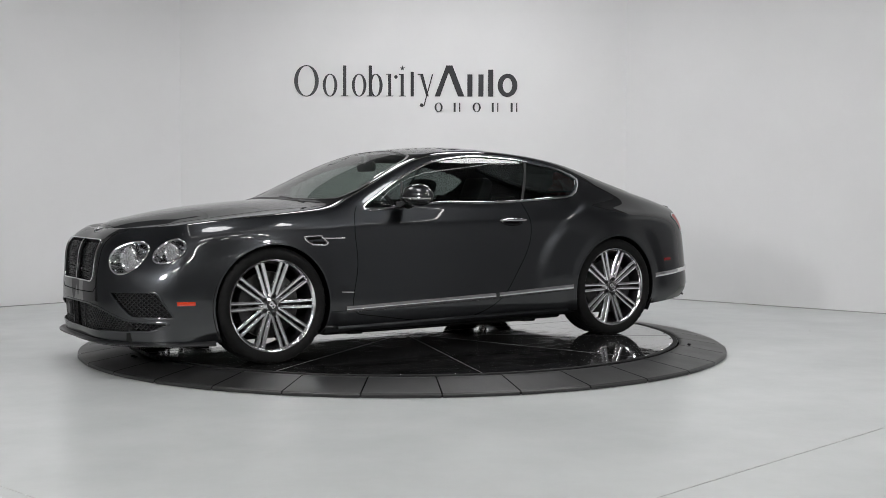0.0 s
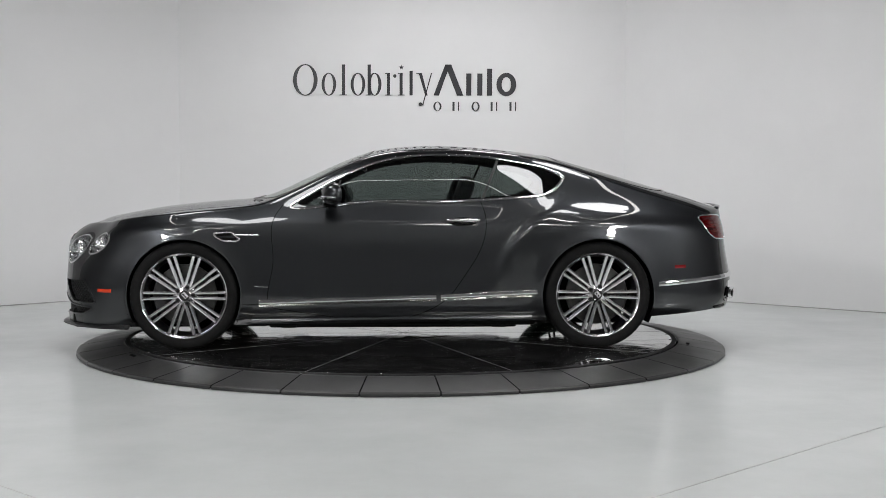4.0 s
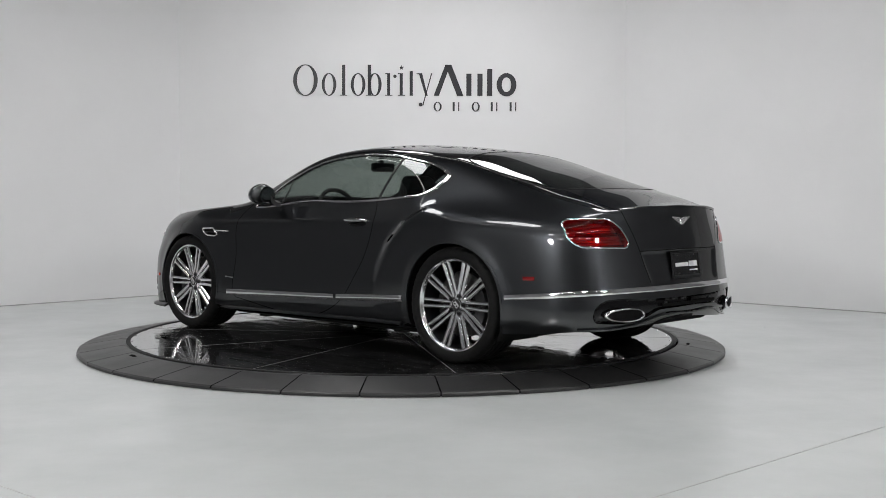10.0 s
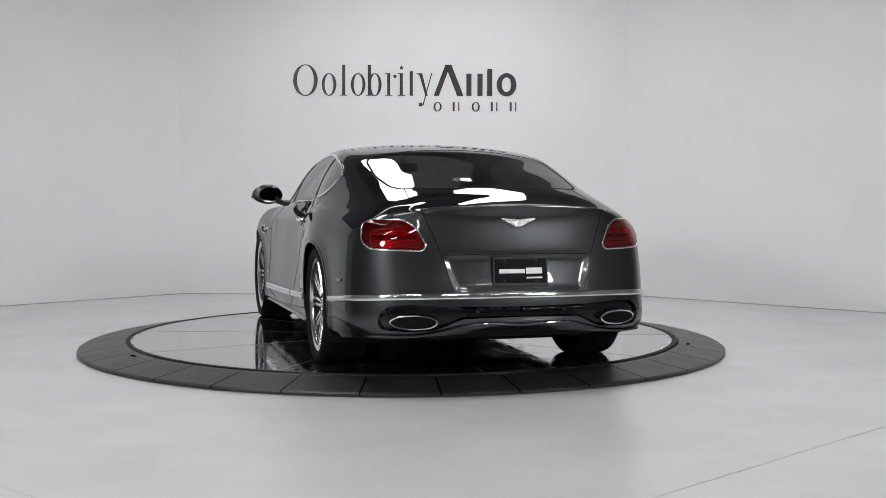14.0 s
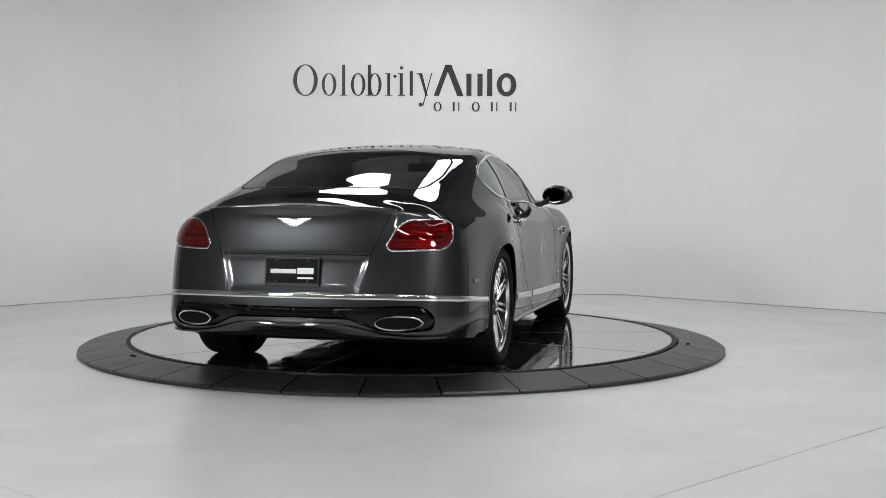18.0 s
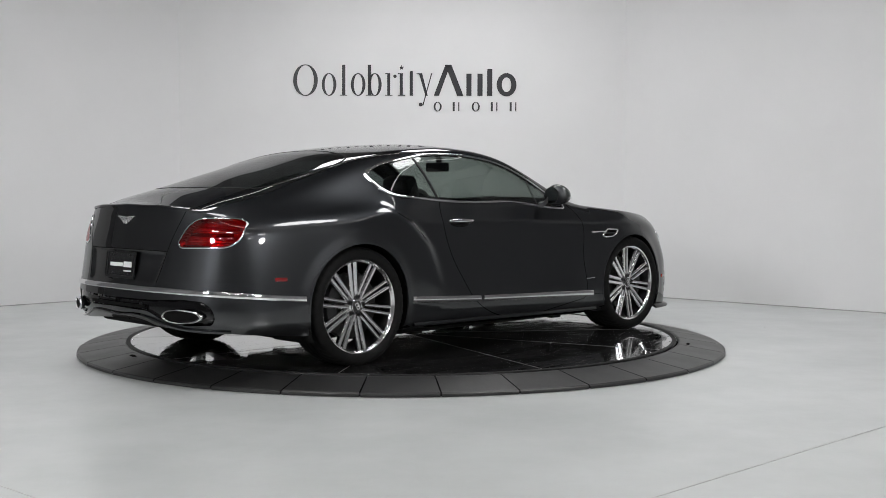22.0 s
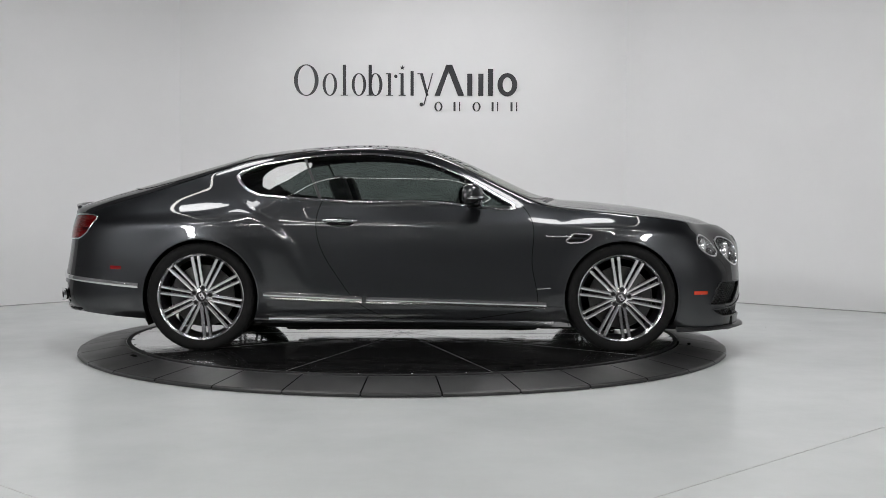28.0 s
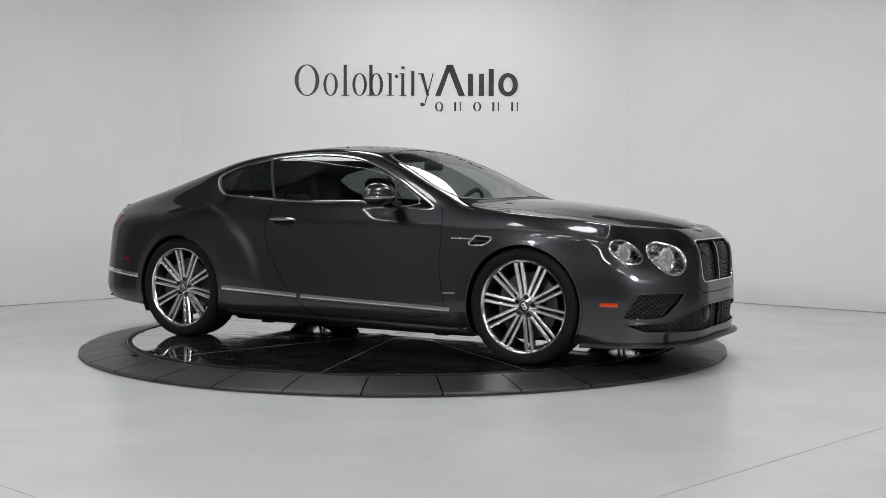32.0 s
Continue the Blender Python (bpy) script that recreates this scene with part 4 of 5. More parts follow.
for sy, tag in ((-1, "left"), (1, "right")):
    skin_part("intake_recess", "intake_" + tag, INNER, "", offset=-0.05, skirt=0.048)
    poly = INTAKE if sy > 0 else flip(INTAKE)
    lattice("intake_mesh", "front", poly, 0.027, 0.0065, DARK_MESH, -0.02, "black diamond mesh")
    strip("intake_lip", "front", poly, 0.012, 0.004, PAINT, closed=True)
    # lamps
    for lamp, kind, where in ((LAMP_IN, "lamp_in_", "inner"), (LAMP_OUT, "lamp_out_", "outer")):
        yy, zz, r = lamp
        p, n = ray("front", yy * sy, zz)
        aim = Vector((-1, 0.32 * sy, 0.06)).normalized()
        m = Matrix.Translation(p) @ aim.to_track_quat("Y", "Z").to_matrix().to_4x4()
        head = skin_part("headlamp", kind + tag, LAMP_GLASS, "round clear " + where + " headlamp")
        head.visible_shadow = False
        skin_part("lamp_bowl", kind + tag, LAMP_BOWL, "", head, offset=-0.07, skirt=0.068)
        strip("lamp_bezel", "front", circle((yy * sy, zz, r)), 0.012, 0.005, CHROME, closed=True, parent=head, label="chrome lamp bezel", step=0.012)
        b = lathe([(r * 0.16, -0.055), (r * 0.5, -0.045), (r * 0.66, -0.018), (r * 0.70, -0.010), (r * 0.68, -0.03)], 32)
        b.transform(m)
        part("reflector", b, REFLECTOR, head, "bright reflector bowl", True)
        b = lathe([(0.0005, -0.022), (r * 0.25, -0.024), (r * 0.38, -0.034), (r * 0.4, -0.05)], 28)
        b.transform(m)
        part("projector", b, LAMP_GLASS if where == "outer" else REFLECTOR, head, "", True)
        for i in range(7):
            x = (i - 3) * r * 0.19
            h = math.sqrt(max(0.0, (r * 0.66) ** 2 - x * x))
            b = box(x - r * 0.045, x + r * 0.045, -0.032, -0.012 - abs(i - 3) * 0.002, -h, h, 0.003)
            b.transform(m)
            part("lamp_rib", b, REFLECTOR, head, "")
        for i in range(9):
            a = math.pi + 0.25 + i * (math.pi - 0.2) / 8
            b = lathe([(0.0005, 0.012), (r * 0.09, 0.008), (r * 0.11, -0.01), (r * 0.10, -0.03)], 12)
            b.transform(m @ pose(r * 0.80 * math.cos(a), -0.02, r * 0.80 * math.sin(a)))
            part("running_light", b, REFLECTOR, head, "", True)
    # tail lamp
    tail = skin_part("tail_lamp", "tail_" + tag, RED_GLASS, "wide red rear lamp", offset=0.002)
    tail.visible_shadow = False
    skin_part("lamp_inside", "tail_" + tag, RED_INNER, "", tail, offset=-0.055, skirt=0.052)
    poly = TAIL if sy > 0 else flip(TAIL)
    strip("lamp_surround", "rear", poly, 0.009, 0.005, CHROME, closed=True, parent=tail, label="thin chrome lamp surround")
    line = [(0.56, 0.806), (0.64, 0.806), (0.72, 0.806), (0.79, 0.808)]
    strip("lamp_band", "rear", [(y * sy, z) for y, z in line], 0.020, 0.003, DARK_RED, lift=-0.03, parent=tail, label="dark band across the lens")
    line = [(0.53, 0.738), (0.70, 0.736), (0.78, 0.738)]
    strip("lamp_band", "rear", [(y * sy, z) for y, z in line], 0.014, 0.004, DARK_RED, lift=-0.02, parent=tail)
    for k, z in enumerate((0.762, 0.784, 0.832, 0.856)):
        strip("lamp_rib", "rear", [((0.545 + 0.02 * k) * sy, z), (0.66 * sy, z + 0.004), (0.795 * sy, z)], 0.010, 0.010, RED_INNER, lift=-0.05, parent=tail)
    strip("marker_light", "side", [(3.270, 0.545), (3.346, 0.547)], 0.024, 0.004, RED_LENS, sy, label="small red side marker")
    strip("marker_light", "side", [(-0.575, 0.388), (-0.48, 0.388)], 0.025, 0.006, AMBER, sy, label="small amber side marker")
    # tailpipe
    pipe = smooth_loop([(0.59 + 0.118 * math.cos(a), 0.345 + 0.036 * math.sin(a)) for a in np.linspace(0, 2 * math.pi, 13)[:-1]], 48)
    pts = laid("rear", [(y * sy, z) for y, z in pipe])
    upper = {p.y: ray("rear", p.y + AY, 0.372)[0].x for p, n in pts}
    pts = [(Vector((upper[p.y] + 0.006, p.y, p.z)), Vector((1, 0, 0))) for p, n in pts]
    p, n = ray("rear", 0.25 * sy, 0.398)
    b = lathe([(0.0005, 0.004), (0.010, 0.003), (0.012, -0.004), (0.012, -0.018)], 16)
    b.transform(Matrix.Translation(p - n * 0.012) @ n.to_track_quat("Y", "Z").to_matrix().to_4x4())
    part("parking_sensor", b, PAINT, car, "small round parking sensor", True)
    exhaust = part("tailpipe", sweep(pts, 0.013, 0.018, True), CHROME, car, "oval chrome tailpipe", True)
    # The pipe is closed: a black plate gives the hollow's shade by colour.
    b = bmesh.new()
    f = b.faces.new([b.verts.new(p + Vector((0.012, 0, 0))) for p, n in pts])
    e = bmesh.ops.extrude_face_region(b, geom=[f])
    bmesh.ops.translate(b, vec=(-0.03, 0, 0), verts=[v for v in e["geom"] if isinstance(v, bmesh.types.BMVert)])
    part("pipe_mouth_plate", b, SEAM, exhaust, "black plate standing for the tailpipe's dark hollow")
    # wing vent
    vent = strip("wing_vent", "side", [(0.49, 0.757), (0.38, 0.757), (0.335, 0.758)], 0.010, 0.007, BADGE, sy, label="chrome wing vent with a blade")
    strip("vent_frame", "side", rounded([(0.318, 0.776), (0.195, 0.770), (0.214, 0.742), (0.256, 0.720), (0.348, 0.716), (0.368, 0.732), (0.335, 0.752)], 0.012, 4), 0.010, 0.008, BADGE, sy, True, vent)
    # Raised black strips stand in for the shade in the vent's two slots.
    strip("vent_dark_strip", "side", [(0.312, 0.762), (0.222, 0.758)], 0.016, 0.003, SEAM, sy, parent=vent)
    strip("vent_dark_strip", "side", [(0.345, 0.731), (0.255, 0.735)], 0.016, 0.003, SEAM, sy, parent=vent)
    strip("wing_script", "side", [(0.551, 0.416), (0.462, 0.421)], 0.008, 0.001, CHROME, sy, label="small chrome script mark drawn as a plain bar")
    # door handle
    p, n = ray("side", 1.839, 0.846, sy)
    m = Matrix.Translation(p) @ Vector((0, n.y, n.z)).to_track_quat("Y", "Z").to_matrix().to_4x4()
    b = oval(0.098, 0.009, 0.031)
    b.transform(m)
    part("handle_cup", b, GLOSS_BLACK, DOORS[tag], "dark oval recess behind the handle", True)
    b = oval(0.116, 0.013, 0.0145)
    b.transform(m @ pose(0, 0.022, 0.004))
    for a in (-0.085, 0.085):
        foot = oval(0.026, 0.022, 0.013)
        foot.transform(m @ pose(a, 0.008, 0.003))
        join(b, foot)
    part("handle", b, CHROME, DOORS[tag], "chrome door handle", True)

# badges, plate


def winged_badge(name, m, size, label):
    """Two spread wings of feathers and a roundel, in plain relief; x is outward."""
    bm = bmesh.new()
    for sy in (-1, 1):
        for k in range(5):
            z0 = 0.022 - 0.0095 * k
            tip = 1.0 - 0.19 * k
            out = [(0.016, z0 - 0.008), (0.09 * tip, z0 - 0.004), (0.095 * tip, z0 + 0.0035), (0.016, z0)]
            own = prism([(a * sy, b) for a, b in (out if sy > 0 else out[::-1])], 0, 0.004 + 0.0006 * k)
            own.transform(pose(0, 0, 0, 90, 0, 90))
            join(bm, own)
    join(bm, lathe([(0.0005, 0.009), (0.012, 0.009), (0.0145, 0.007), (0.018, 0.007), (0.021, 0.004), (0.021, -0.004)], 28, "X"))
    bm.transform(m @ Matrix.Diagonal((1, size, size, 1)))
    return part(name, bm, BADGE, car, label)


p, n = ray("rear", 0, 0.872)
winged_badge("wing_badge", Matrix.Translation(p) @ n.to_track_quat("X", "Z").to_matrix().to_4x4(), 1.02, "chrome winged badge")
p, n = ray("top", -0.785, 0.0)
winged_badge("bonnet_badge", Matrix.Translation(p) @ n.to_track_quat("X", "Z").to_matrix().to_4x4(), 0.8, "small chrome winged badge")
p, n = ray("front", 0.205, 0.30)
b = lathe([(0.0005, 0.0), (0.036, -0.002), (0.045, -0.012), (0.045, -0.03)], 32, "X")
b.transform(Matrix.Translation(p + n * 0.002) @ n.to_track_quat("X", "Z").to_matrix().to_4x4())
part("sensor", b, TRIM_BLACK, car, "round black cruise sensor in the intake", True)


def number_plate():
    """A dealer's plate: black, with plain bars where its lettering stands."""
    p, n = ray("rear", 0, 0.613)
    m = Matrix.Translation(p + Vector((0.010, 0, 0))) @ pose(0, 0, 0, 0, -7, 0)
    b = box(-0.004, 0.004, -0.15, 0.15, -0.068, 0.068, 0.003)
    b.transform(m)
    plate = part("number_plate", b, material("plate_black", (0.012, 0.012, 0.013), 0.12), car, "black dealer plate in a chrome frame")
    grey = material("plate_print", (0.80, 0.80, 0.81), 0.4)
    bars = bmesh.new()
    for y0, y1, z0, z1 in ((-0.108, 0.022, -0.010, 0.008), (0.028, 0.110, -0.012, 0.014), (0.030, 0.110, -0.033, -0.026)):
        box(0.0045, 0.0055, y0, y1, z0, z1, bm=bars)
    bars.transform(m @ Matrix.Diagonal((1, 1.13, 1.25, 1)))
    part("plate_bars", bars, grey, plate, "pale bars of lettering")
    fr = bmesh.new()
    for y0, y1, z0, z1 in ((-0.157, 0.157, 0.066, 0.076), (-0.157, 0.157, -0.082, -0.064), (-0.157, -0.148, -0.08, 0.072), (0.148, 0.157, -0.08, 0.072)):
        box(-0.003, 0.007, y0, y1, z0, z1, 0.002, bm=fr)
    fr.transform(m)
    part("plate_frame", fr, DARK_ALLOY, plate, "thin dark metal plate frame")
    for z in (-0.05, 0.05):
        for y in (-0.09, 0.09):
            s = lathe([(0.0005, 0.0075), (0.005, 0.006), (0.006, 0.004)], 10, "X")
            s.transform(m @ pose(0, y, z + (0.005 if z > 0 else -0.004)))
            part("screw", s, TRIM_BLACK, plate)


number_plate()


def door_mirror(sy, tag):
    """A mirror on a stalk at the window's front corner."""
    m = Matrix.Translation(Vector((0.990, 1.0 * sy, 1.022)) + SHIFT) @ pose(0, 0, 0, 0, 0, -20 * sy) @ Matrix.Diagonal((1.1, 1.1, 1.08, 1))
    b = bmesh.new()
    bmesh.ops.create_uvsphere(b, u_segments=32, v_segments=20, radius=1)
    for v in b.verts:
        x, y, z = v.co
        front = x < 0
        v.co = Vector((x * (0.078 if front else 0.045), y * 0.112 * (1 - 0.12 * x), z * (0.075 if z > 0 else 0.062)))
        if v.co.x > 0.038:
            v.co.x = 0.038
    b.transform(m)
    shell = part("mirror", b, PAINT, car, "dark grey door mirror", True)
    rows = []
    for a in np.linspace(-1.25, 1.25, 26):
        p = Vector((-0.079 * math.cos(a), 0.113 * math.sin(a) * sy * (1 + 0.12 * math.cos(a)), -0.012 * 1.0))
        nrm = Vector((-math.cos(a), math.sin(a) * sy, 0))
        rows.append((m @ p, nrm))
    part("mirror_strip", sweep(rows, 0.016, 0.004), CHROME, shell, "chrome strip with an indicator", True)
    g = lathe([(0.0005, 0.0), (0.9, 0.0), (0.97, -0.02)], 32, "X")
    g.transform(m @ Matrix.Translation((0.0385, 0, 0.002)) @ Matrix.Diagonal((0.05, 0.092, 0.057, 1)))
    part("mirror_glass", g, MIRROR_GLASS, shell, "mirror glass")
    st = bmesh.new()
    foot, head = Vector((0.945, 0.855 * sy, 0.95)) + SHIFT, Vector((0.975, 0.965 * sy, 0.995)) + SHIFT
    pts = [(foot.lerp(head, t) + Vector((0, 0, -0.018 * math.sin(t * math.pi))), Vector((0, -0.5 * sy, 0.86))) for t in np.linspace(0, 1, 8)]
    sweep(pts, 0.09, 0.04, bm=st)
    part("mirror_stalk", st, TRIM_BLACK, shell, "black mirror stalk", True)


door_mirror(-1, "left")
door_mirror(1, "right")


# ---- wheels ----
def tyre_mesh():
    prof = [(0.283, -0.118), (0.292, -0.130), (0.315, -0.1375), (0.335, -0.134), (0.348, -0.124), (0.354, -0.108), (0.3565, -0.092)]
    ribs = np.linspace(-0.088, 0.088, 33)
    full = prof + [(0.357, float(h)) for h in ribs] + [(r, -h) for r, h in prof[::-1]]
    n = 180
    V, F = [], []
    for i in range(n):
        a = 2 * math.pi * i / n
        for r, h in full:
            d = 0.0
            if r > 0.3565:
                if min(abs(h - c) for c in (-0.060, -0.021, 0.021, 0.060)) < 0.0045:
                    d = 0.008
            if r > 0.345 and abs(h) > 0.03 and (i + int(abs(h) * 30)) % 4 == 0:
                d = max(d, 0.006)
            V.append(((r - d) * math.cos(a), h, (r - d) * math.sin(a)))
    k = len(full)
    for i in range(n):
        for j in range(k - 1):
            F.append((i * k + j, i * k + j + 1, ((i + 1) % n) * k + j + 1, ((i + 1) % n) * k + j))
    return mesh_of("tyre", V, F, TYRE, True)


def spoke_mesh(side):
    """One bar of a spoke pair, pointing up the z axis; y is outward."""
    bm = bmesh.new()
    rows = []
    for t in np.linspace(0, 1, 9):
        r = 0.052 + t * (0.274 - 0.052)
        off = side * (0.0148 + 0.0065 * t)
        w = 0.0122 + 0.0012 * t
        face = 0.083 + 0.004 * math.sin(t * math.pi) + 0.018 * t * t
        depth = 0.055 - 0.02 * t
        ring = [bm.verts.new((off + x, y, r)) for x, y in ((-w * 0.7, face - depth), (-w, face - 0.009), (-w * 0.66, face - 0.0018), (0, face), (w * 0.66, face - 0.0018), (w, face - 0.009), (w * 0.7, face - depth))]
        rows.append(ring)
    for a, b in zip(rows[:-1], rows[1:]):
        for j in range(7):
            bm.faces.new((a[j], a[(j + 1) % 7], b[(j + 1) % 7], b[j]))
    bm.faces.new(rows[0][::-1]), bm.faces.new(rows[-1])
    bmesh.ops.recalc_face_normals(bm, faces=bm.faces)
    me = bpy.data.meshes.new("spoke")
    bm.to_mesh(me)
    bm.free()
    me.materials.append(ALLOY)
    me.polygons.foreach_set("use_smooth", [True] * len(me.polygons))
    me.set_sharp_from_angle(angle=radians(35))
    return me


TYRE_MESH, SPOKES = tyre_mesh(), (spoke_mesh(-1), spoke_mesh(1))


def shaped(bm, mat, name):
    bmesh.ops.recalc_face_normals(bm, faces=bm.faces)
    me = bpy.data.meshes.new(name)
    bm.to_mesh(me)
    bm.free()
    me.materials.append(mat)
    me.polygons.foreach_set("use_smooth", [True] * len(me.polygons))
    me.set_sharp_from_angle(angle=radians(35))
    return me


RIM_LIP = shaped(lathe([(0.266, 0.096), (0.272, 0.109), (0.280, 0.116), (0.288, 0.119), (0.291, 0.112), (0.284, 0.10), (0.27, 0.08)], 96), ALLOY, "rim_lip")
BARREL = shaped(lathe([(0.266, 0.098), (0.255, 0.06), (0.250, -0.02), (0.262, -0.10), (0.284, -0.12)], 72), DARK_ALLOY, "rim_barrel")
HUB = shaped(lathe([(0.0005, 0.083), (0.034, 0.083), (0.04, 0.080), (0.062, 0.078), (0.076, 0.070), (0.085, 0.05), (0.088, 0.02)], 48), ALLOY, "hub")
CAP = shaped(lathe([(0.0005, 0.094), (0.012, 0.0935), (0.028, 0.090), (0.034, 0.086), (0.035, 0.08)], 36), TRIM_BLACK, "centre_cap")
CAP_RING = shaped(lathe([(0.032, 0.087), (0.034, 0.0915), (0.038, 0.0905), (0.039, 0.08)], 36), CHROME, "cap_ring")
NUT = shaped(lathe([(0.0005, -0.001), (0.006, 0.0), (0.0085, -0.003), (0.009, -0.02)], 6), DARK_ALLOY, "wheel_nut")
NUT_SEAT = shaped(lathe([(0.0005, -0.004), (0.0125, -0.004), (0.014, 0.0), (0.0155, -0.002), (0.0155, -0.02)], 20), TRIM_BLACK, "nut_seat")
BRAKE = shaped(lathe([(0.08, 0.035), (0.09, 0.03), (0.202, 0.03), (0.205, 0.02), (0.202, 0.0), (0.09, 0.0)], 64), material("brake_iron", (0.07, 0.07, 0.068), 0.45, metal=1.0, vary=0.2, scale=30), "brake_disc")


def cap_mark():
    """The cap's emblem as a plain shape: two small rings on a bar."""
    bm = box(-0.013, -0.007, 0.0915, 0.0965, -0.016, 0.016)
    for z in (-0.0075, 0.0075):
        r = lathe([(0.0045, 0.09), (0.0045, 0.0968), (0.0095, 0.0968), (0.0095, 0.09)], 20)
        r.transform(pose(0.0, 0, z))
        join(bm, r)
    bm.transform(Matrix.Diagonal((1.35, 1, 1.35, 1)))
    return shaped(bm, BADGE, "cap_mark")


CAP_MARK = cap_mark()


def wheel(cx, sy, turn):
    ob = new("wheel")
    ob.parent = car
    tagged(ob, "polished multi-spoke alloy wheel with a low-profile tyre")
    ob.matrix_basis = pose(cx - AX, sy * 0.813 - AY, HUB_Z, 0, 0, 0 if sy > 0 else 180)

    def sub(me, m=None, label=""):
        o = new(me.name.split(".")[0], me)
        o.parent = ob
        if m is not None:
            o.matrix_basis = m
        return tagged(o, label)
    sub(TYRE_MESH, None, "black low-profile tyre with tread grooves")
    sub(RIM_LIP), sub(BARREL, None, "dark inner rim barrel"), sub(HUB), sub(CAP, pose(0, 0, 0, 0, turn, 0)), sub(CAP_RING), sub(CAP_MARK, pose(0, 0, 0, 0, turn + 25, 0))
    for k in range(10):
        for me in SPOKES:
            sub(me, pose(0, 0, 0, 0, turn + 36 * k, 0))
    for k in range(5):
        a = radians(turn + 90 + 72 * k)
        sub(NUT, pose(0.056 * math.cos(a), 0.0925, 0.056 * math.sin(a)), "dark wheel nut")
        sub(NUT_SEAT, pose(0.056 * math.cos(a), 0.0905, 0.056 * math.sin(a)))
    sub(BRAKE, None, "ventilated iron brake disc")
    cal = lathe([(0.13, 0.055), (0.15, 0.062), (0.205, 0.06), (0.212, 0.05), (0.212, -0.03), (0.13, -0.03)], 14, "Y", radians(150), radians(215))
    me = shaped(cal, TRIM_BLACK, "brake_caliper")
    sub(me, pose(0, 0, 0, 0, 0 if (cx < 1) == (sy > 0) else 180, 0))
    return ob


wheel(0.0, -1, 18), wheel(0.0, 1, 8.5), wheel(WB, -1, 18), wheel(WB, 1, 8.5)

# liners and underside
for cx, r in ((0.0, R_ARCH_F), (WB, R_ARCH_R)):
    for sy in (-1, 1):
        b = lathe([(r + 0.012, 0.93), (r + 0.03, 0.80), (r + 0.03, 0.56), (0.1, 0.55)], 40, "Y", -0.5, math.pi + 0.5)
        b.transform(Matrix.Translation(Vector((cx, 0, HUB_Z)) + SHIFT) @ Matrix.Diagonal((1, sy, 1, 1)))
        part("arch_liner", b, INNER, car, "black wheel arch liner", True)
b = box(0.40 - AX, 2.345 - AX, -0.80 - AY, 0.80 - AY, 0.142, 0.25, 0.02)
part("underbody", b, INNER, car, "dark underbody tray")
part("underbody", box(0.52 - AX, 2.24 - AX, -0.58 - AY, 0.58 - AY, 0.104, 0.16, 0.015), INNER, car)
part("underbody", box(-0.80 - AX, 0.53 - AX, -0.64 - AY, 0.64 - AY, 0.118, 0.26, 0.03), INNER, car)
part("underbody", box(2.22 - AX, 2.98 - AX, -0.62 - AY, 0.62 - AY, 0.130, 0.34, 0.05), INNER, car)
for sy in (-1, 1):
    part("jacking_pad", box(0.62 - AX, 0.72 - AX, sy * 0.72 - 0.03 - AY, sy * 0.72 + 0.03 - AY, 0.122, 0.16, 0.006), INNER, car)
    part("jacking_pad", box(2.05 - AX, 2.15 - AX, sy * 0.72 - 0.03 - AY, sy * 0.72 + 0.03 - AY, 0.122, 0.16, 0.006), INNER, car)
part("underbody", box(2.90 - AX, 3.42 - AX, -0.54 - AY, 0.54 - AY, 0.215, 0.36, 0.05), INNER, car)
b = box(3.40 - AX, 3.66 - AX, -0.50 - AY, 0.50 - AY, 0.24, 0.36, 0.03)
part("diffuser", b, INNER, car, "black rear diffuser")
strip("diffuser_lip", "rear", smooth_loop([(-0.80, 0.262), (-0.60, 0.268), (-0.42, 0.300), (-0.30, 0.330), (0.0, 0.330), (0.30, 0.330), (0.42, 0.300), (0.60, 0.268), (0.80, 0.262)], 70, False), 0.016, 0.014, PAINT, label="waved lower edge of the rear bumper")
strip("bumper_groove", "rear", [(-0.30, 0.385), (0.30, 0.385)], 0.02, 0.002, SEAM)
edge = [p for p in PTS[75] if p[0] > 3.4 and p[1] < 0.54]
edge = [(p[0], p[1], p[2]) for p in edge] + [(p[0], -p[1], p[2]) for p in edge[::-1][1:]]
part("boot_lip", sweep([(Vector(p) + SHIFT + Vector((-0.006, 0, 0)), Vector((0.25, 0, 0.97))) for p in edge[::3]], 0.03, 0.012), PAINT, car, "raised lip of the boot lid", True)

# ---- cabin ----
def seat(cx, cy, back_tilt, tall):
    ob = new("seat")
    ob.parent = car
    tagged(ob, "black leather sports seat")
    ob.matrix_basis = pose(cx - AX, cy - AY, 0.30)
    part("cushion", box(-0.26, 0.26, -0.25, 0.25, 0.02, 0.20, 0.06), LEATHER, ob, smooth=True)
    b = box(-0.07, 0.07, -0.25, 0.25, 0.0, tall, 0.06)
    for v in b.verts:
        v.co.y *= 1 - 0.35 * max(0, v.co.z / tall - 0.55)
    b.transform(pose(0.24, 0, 0.14, 0, back_tilt, 0))
    part("backrest", b, LEATHER, ob, smooth=True)
    b = box(-0.055, 0.055, -0.135, 0.135, tall - 0.02, tall + 0.20, 0.045)
    b.transform(pose(0.24, 0, 0.14, 0, back_tilt, 0))
    part("headrest", b, LEATHER, ob, smooth=True)


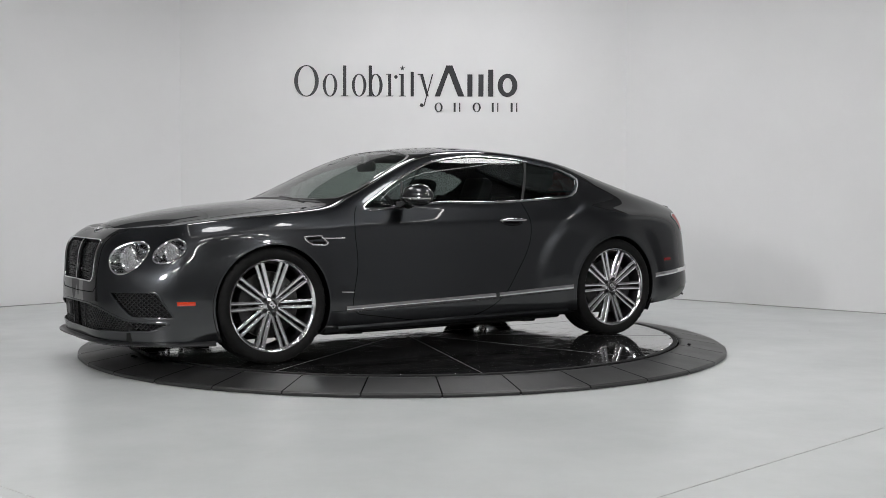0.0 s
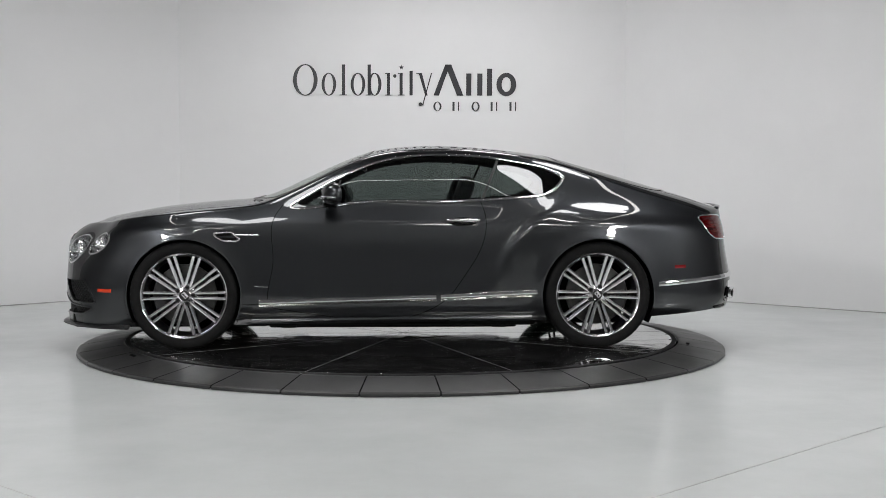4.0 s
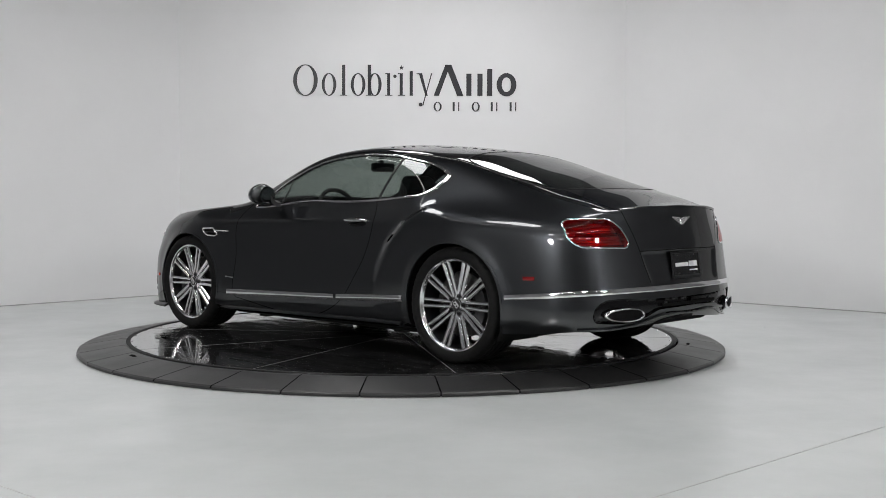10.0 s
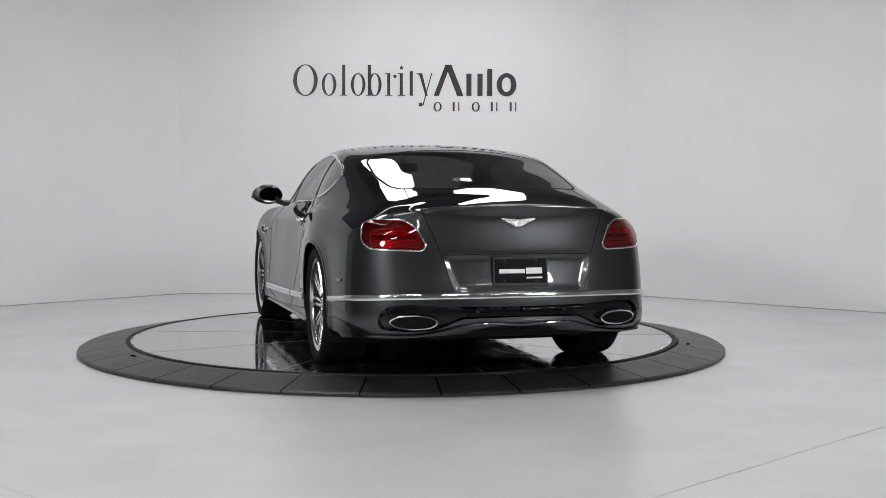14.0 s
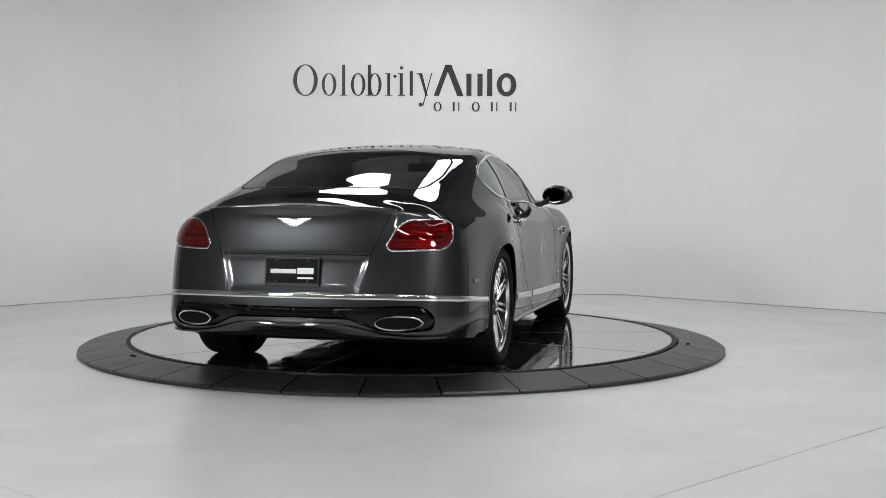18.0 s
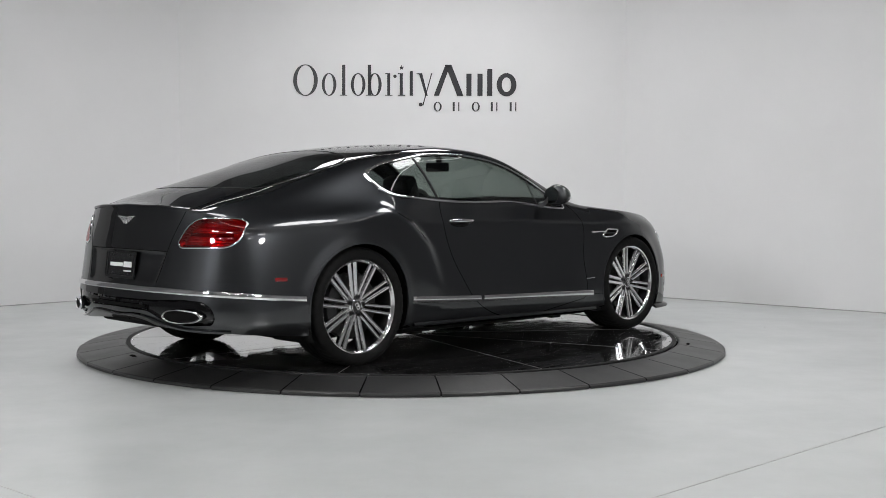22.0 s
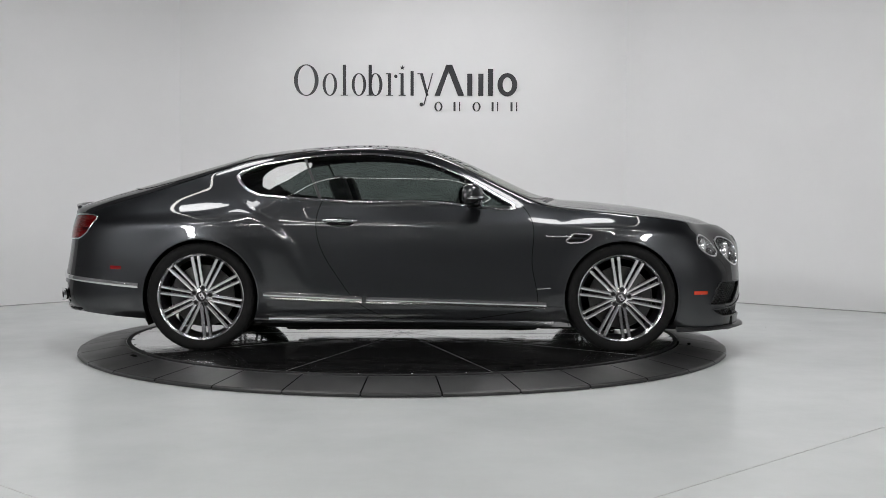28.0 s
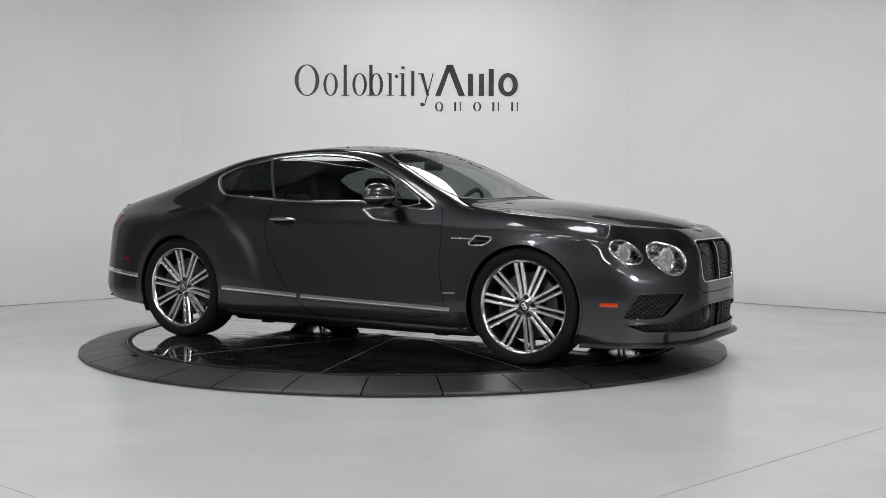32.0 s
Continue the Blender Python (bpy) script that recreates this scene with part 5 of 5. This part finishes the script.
for sy in (-1, 1):
    seat(1.42, 0.37 * sy, 20, 0.56)
    seat(2.18, 0.33 * sy, 24, 0.44)
part("cabin_floor", box(0.45 - AX, 2.5 - AX, -0.74 - AY, 0.74 - AY, 0.25, 0.30, 0.01), LEATHER, car, "dark carpet")
for sy in (-1, 1):
    part("door_card", box(0.70 - AX, 2.45 - AX, sy * 0.795 - 0.03 - AY, sy * 0.795 + 0.03 - AY, 0.3, 0.935, 0.02), LEATHER, car, "black leather door lining")
b = box(0.60 - AX, 1.02 - AX, -0.72 - AY, 0.72 - AY, 0.55, 0.945, 0.07)
part("dashboard", b, LEATHER, car, "black leather dashboard", True)
part("rear_shelf", box(2.42 - AX, 3.25 - AX, -0.62 - AY, 0.62 - AY, 0.90, 0.945, 0.02), LEATHER, car, "black rear parcel shelf")
part("centre_console", box(1.0 - AX, 2.0 - AX, -0.12 - AY, 0.12 - AY, 0.3, 0.62, 0.04), LEATHER, car)
b = bmesh.new()
for i in range(40):
    a0, a1 = 2 * math.pi * i / 40, 2 * math.pi * (i + 1) / 40
    for j in range(8):
        q = [((0.18 + 0.016 * math.cos(c)) * math.cos(a), (0.18 + 0.016 * math.cos(c)) * math.sin(a), 0.016 * math.sin(c)) for a, c in
             ((a0, 2 * math.pi * j / 8), (a1, 2 * math.pi * j / 8), (a1, 2 * math.pi * (j + 1) / 8), (a0, 2 * math.pi * (j + 1) / 8))]
        b.faces.new([b.verts.new(v) for v in q])
bmesh.ops.remove_doubles(b, verts=b.verts, dist=1e-5)
box(-0.17, 0.17, -0.025, 0.025, -0.02, 0.0, 0.006, bm=b)
b.transform(Matrix.Translation(Vector((1.10, -0.37, 0.90)) + SHIFT) @ pose(0, 0, 0, 0, 65, 0) @ pose(0, 0, 0, 0, 0, 90))
part("steering_wheel", b, LEATHER, car, "black leather steering wheel", True)
b = box(-0.015, 0.02, -0.115, 0.115, -0.035, 0.035, 0.015)
b.transform(Matrix.Translation(Vector((1.17, 0.0, 1.235)) + SHIFT))
rear_mirror = part("rear_view_mirror", b, TRIM_BLACK, car, "black rear-view mirror", True)
part("mirror_mount", box(1.14 - AX, 1.17 - AX, -0.02 - AY, 0.02 - AY, 1.25, 1.31, 0.006), TRIM_BLACK, rear_mirror)
for sy in (-1, 1):
    b = bmesh.new()
    sweep(laid("top", smooth_loop([(0.415, 0.28 * sy - 0.22), (0.435, 0.28 * sy), (0.455, 0.28 * sy + 0.22)], 14, False), 1, 0.001), 0.010, 0.005, bm=b)
    part("wiper", b, TRIM_BLACK, car, "black windscreen wiper", True)
strip("cowl", "top", [(0.475, -0.62), (0.405, -0.3), (0.385, 0.0), (0.405, 0.3), (0.475, 0.62)], 0.035, 0.003, TRIM_BLACK, label="black cowl below the windscreen")
strip("glass_divider", "side", [(0.975, 0.965), (1.02, 1.125)], 0.012, 0.004, TRIM_BLACK, -1)
strip("glass_divider", "side", [(0.975, 0.965), (1.02, 1.125)], 0.012, 0.004, TRIM_BLACK, 1)


# ---- the wall sign: plain shapes in its colour ----
def wall_sign():
    sign = thing("wall_sign", "black sign of plain rings and bars on the wall", "sign", at=Matrix.Translation((0, 4.0728 - 0.003, 0)) @ pose(0, 0, 0, 0, 0, -2.0846))
    spread = Matrix.Diagonal((1.0085, 1.0085, 1, 1))

    def piece(bm):
        bm.transform(Matrix.Translation((0, 0.012, 0)) @ spread)
        bm.transform(pose(0, 0, 0, 90, 0, 0))
        part("sign_shape", bm, SIGN, sign)

    def ring(x0, x1, z0, z1, thick, thin):
        n = 40
        bm = bmesh.new()
        cx, cz, rx, rz = (x0 + x1) / 2, (z0 + z1) / 2, (x1 - x0) / 2, (z1 - z0) / 2
        rows = []
        for i in range(n):
            a = 2 * math.pi * i / n
            c, s = math.cos(a), math.sin(a)
            rows.append([bm.verts.new((cx + u * c, cz + v * s, h)) for u, v, h in ((rx, rz, 0), (rx, rz, 0.006), (rx - thick, rz - thin, 0.006), (rx - thick, rz - thin, 0))])
        for i in range(n):
            a, b = rows[i], rows[(i + 1) % n]
            for j in range(3):
                bm.faces.new((a[j], a[j + 1], b[j + 1], b[j]))
        piece(bm)

    def bar(x0, x1, z0, z1):
        piece(box(x0, x1, z0, z1, 0, 0.006))

    def slant(pts):
        piece(prism(pts, 0, 0.006))
    base, xh, cap = 2.150, 2.392, 2.482
    ring(-1.197, -0.93, base - 0.005, cap + 0.003, 0.042, 0.010)
    for x in (-0.887, -0.572):
        ring(x, x + 0.158, base - 0.003, xh, 0.032, 0.009)
    bar(-0.667, -0.632, base, cap)
    bar(-0.388, -0.353, base, cap)
    ring(-0.388, -0.238, base - 0.003, xh, 0.034, 0.009)
    bar(-0.178, -0.146, base, xh)
    ring(-0.112, -0.076, xh - 0.052, xh - 0.014, 0.018, 0.018)
    bar(-0.042, -0.009, base, xh)
    star = [((0.030 if k % 2 == 0 else 0.012) * math.sin(k * math.pi / 5) - 0.023, (0.030 if k % 2 == 0 else 0.012) * math.cos(k * math.pi / 5) + 2.452) for k in range(10)]
    slant(star[::-1])
    bar(0.066, 0.100, base, 2.415)
    slant([(0.165, xh), (0.235, 2.150), (0.262, 2.150), (0.200, xh)])
    slant([(0.310, xh), (0.215, 2.045), (0.203, 2.045), (0.298, xh)])
    ring(0.165, 0.205, 2.035, 2.075, 0.02, 0.02)
    for x in (-0.198, -0.062, 0.14):
        bar(x, x + 0.05, xh - 0.010, xh)
    for x in (-0.69, -0.20, -0.063, -0.41):
        bar(x, x + 0.078, base, base + 0.008)
    slant([(0.326, base), (0.452, 2.484), (0.505, 2.484), (0.478, 2.41), (0.384, base)])
    slant([(0.452, 2.484), (0.518, 2.484), (0.648, base), (0.580, base), (0.478, 2.41)])
    bar(0.680, 0.735, base, 2.388)
    bar(0.800, 0.855, base, 2.388)
    bar(0.905, 0.960, base, 2.44)
    ring(1.008, 1.222, base - 0.005, 2.396, 0.056, 0.046)
    for k, x in enumerate((0.325, 0.532, 0.738, 0.945, 1.150)):
        if k in (0, 2):
            ring(x, x + 0.088, 1.982, 2.084, 0.02, 0.006)
        else:
            bar(x, x + 0.022, 1.984, 2.082)
            bar(x + 0.06, x + 0.072, 1.984, 2.082)


wall_sign()

TURN = spline([0, 6, 11, 16.5, 21, 25, 28, 32], [-0.05, 0.2, -0.15, -0.6, -0.4, -0.6, -0.25, 0.6])


def motions():
    rows = []
    for k in range(65):
        t = k / 2
        rows.append((t, 31.6 - 7.64 * t + float(TURN(t))))
    walk(car, [(t, pose(0, 0, 0.066, 0, 0, a)) for t, a in rows])
    walk(disc, [(t, pose(0, 0, DISC_Z, 0, 0, a)) for t, a in rows])


motions()
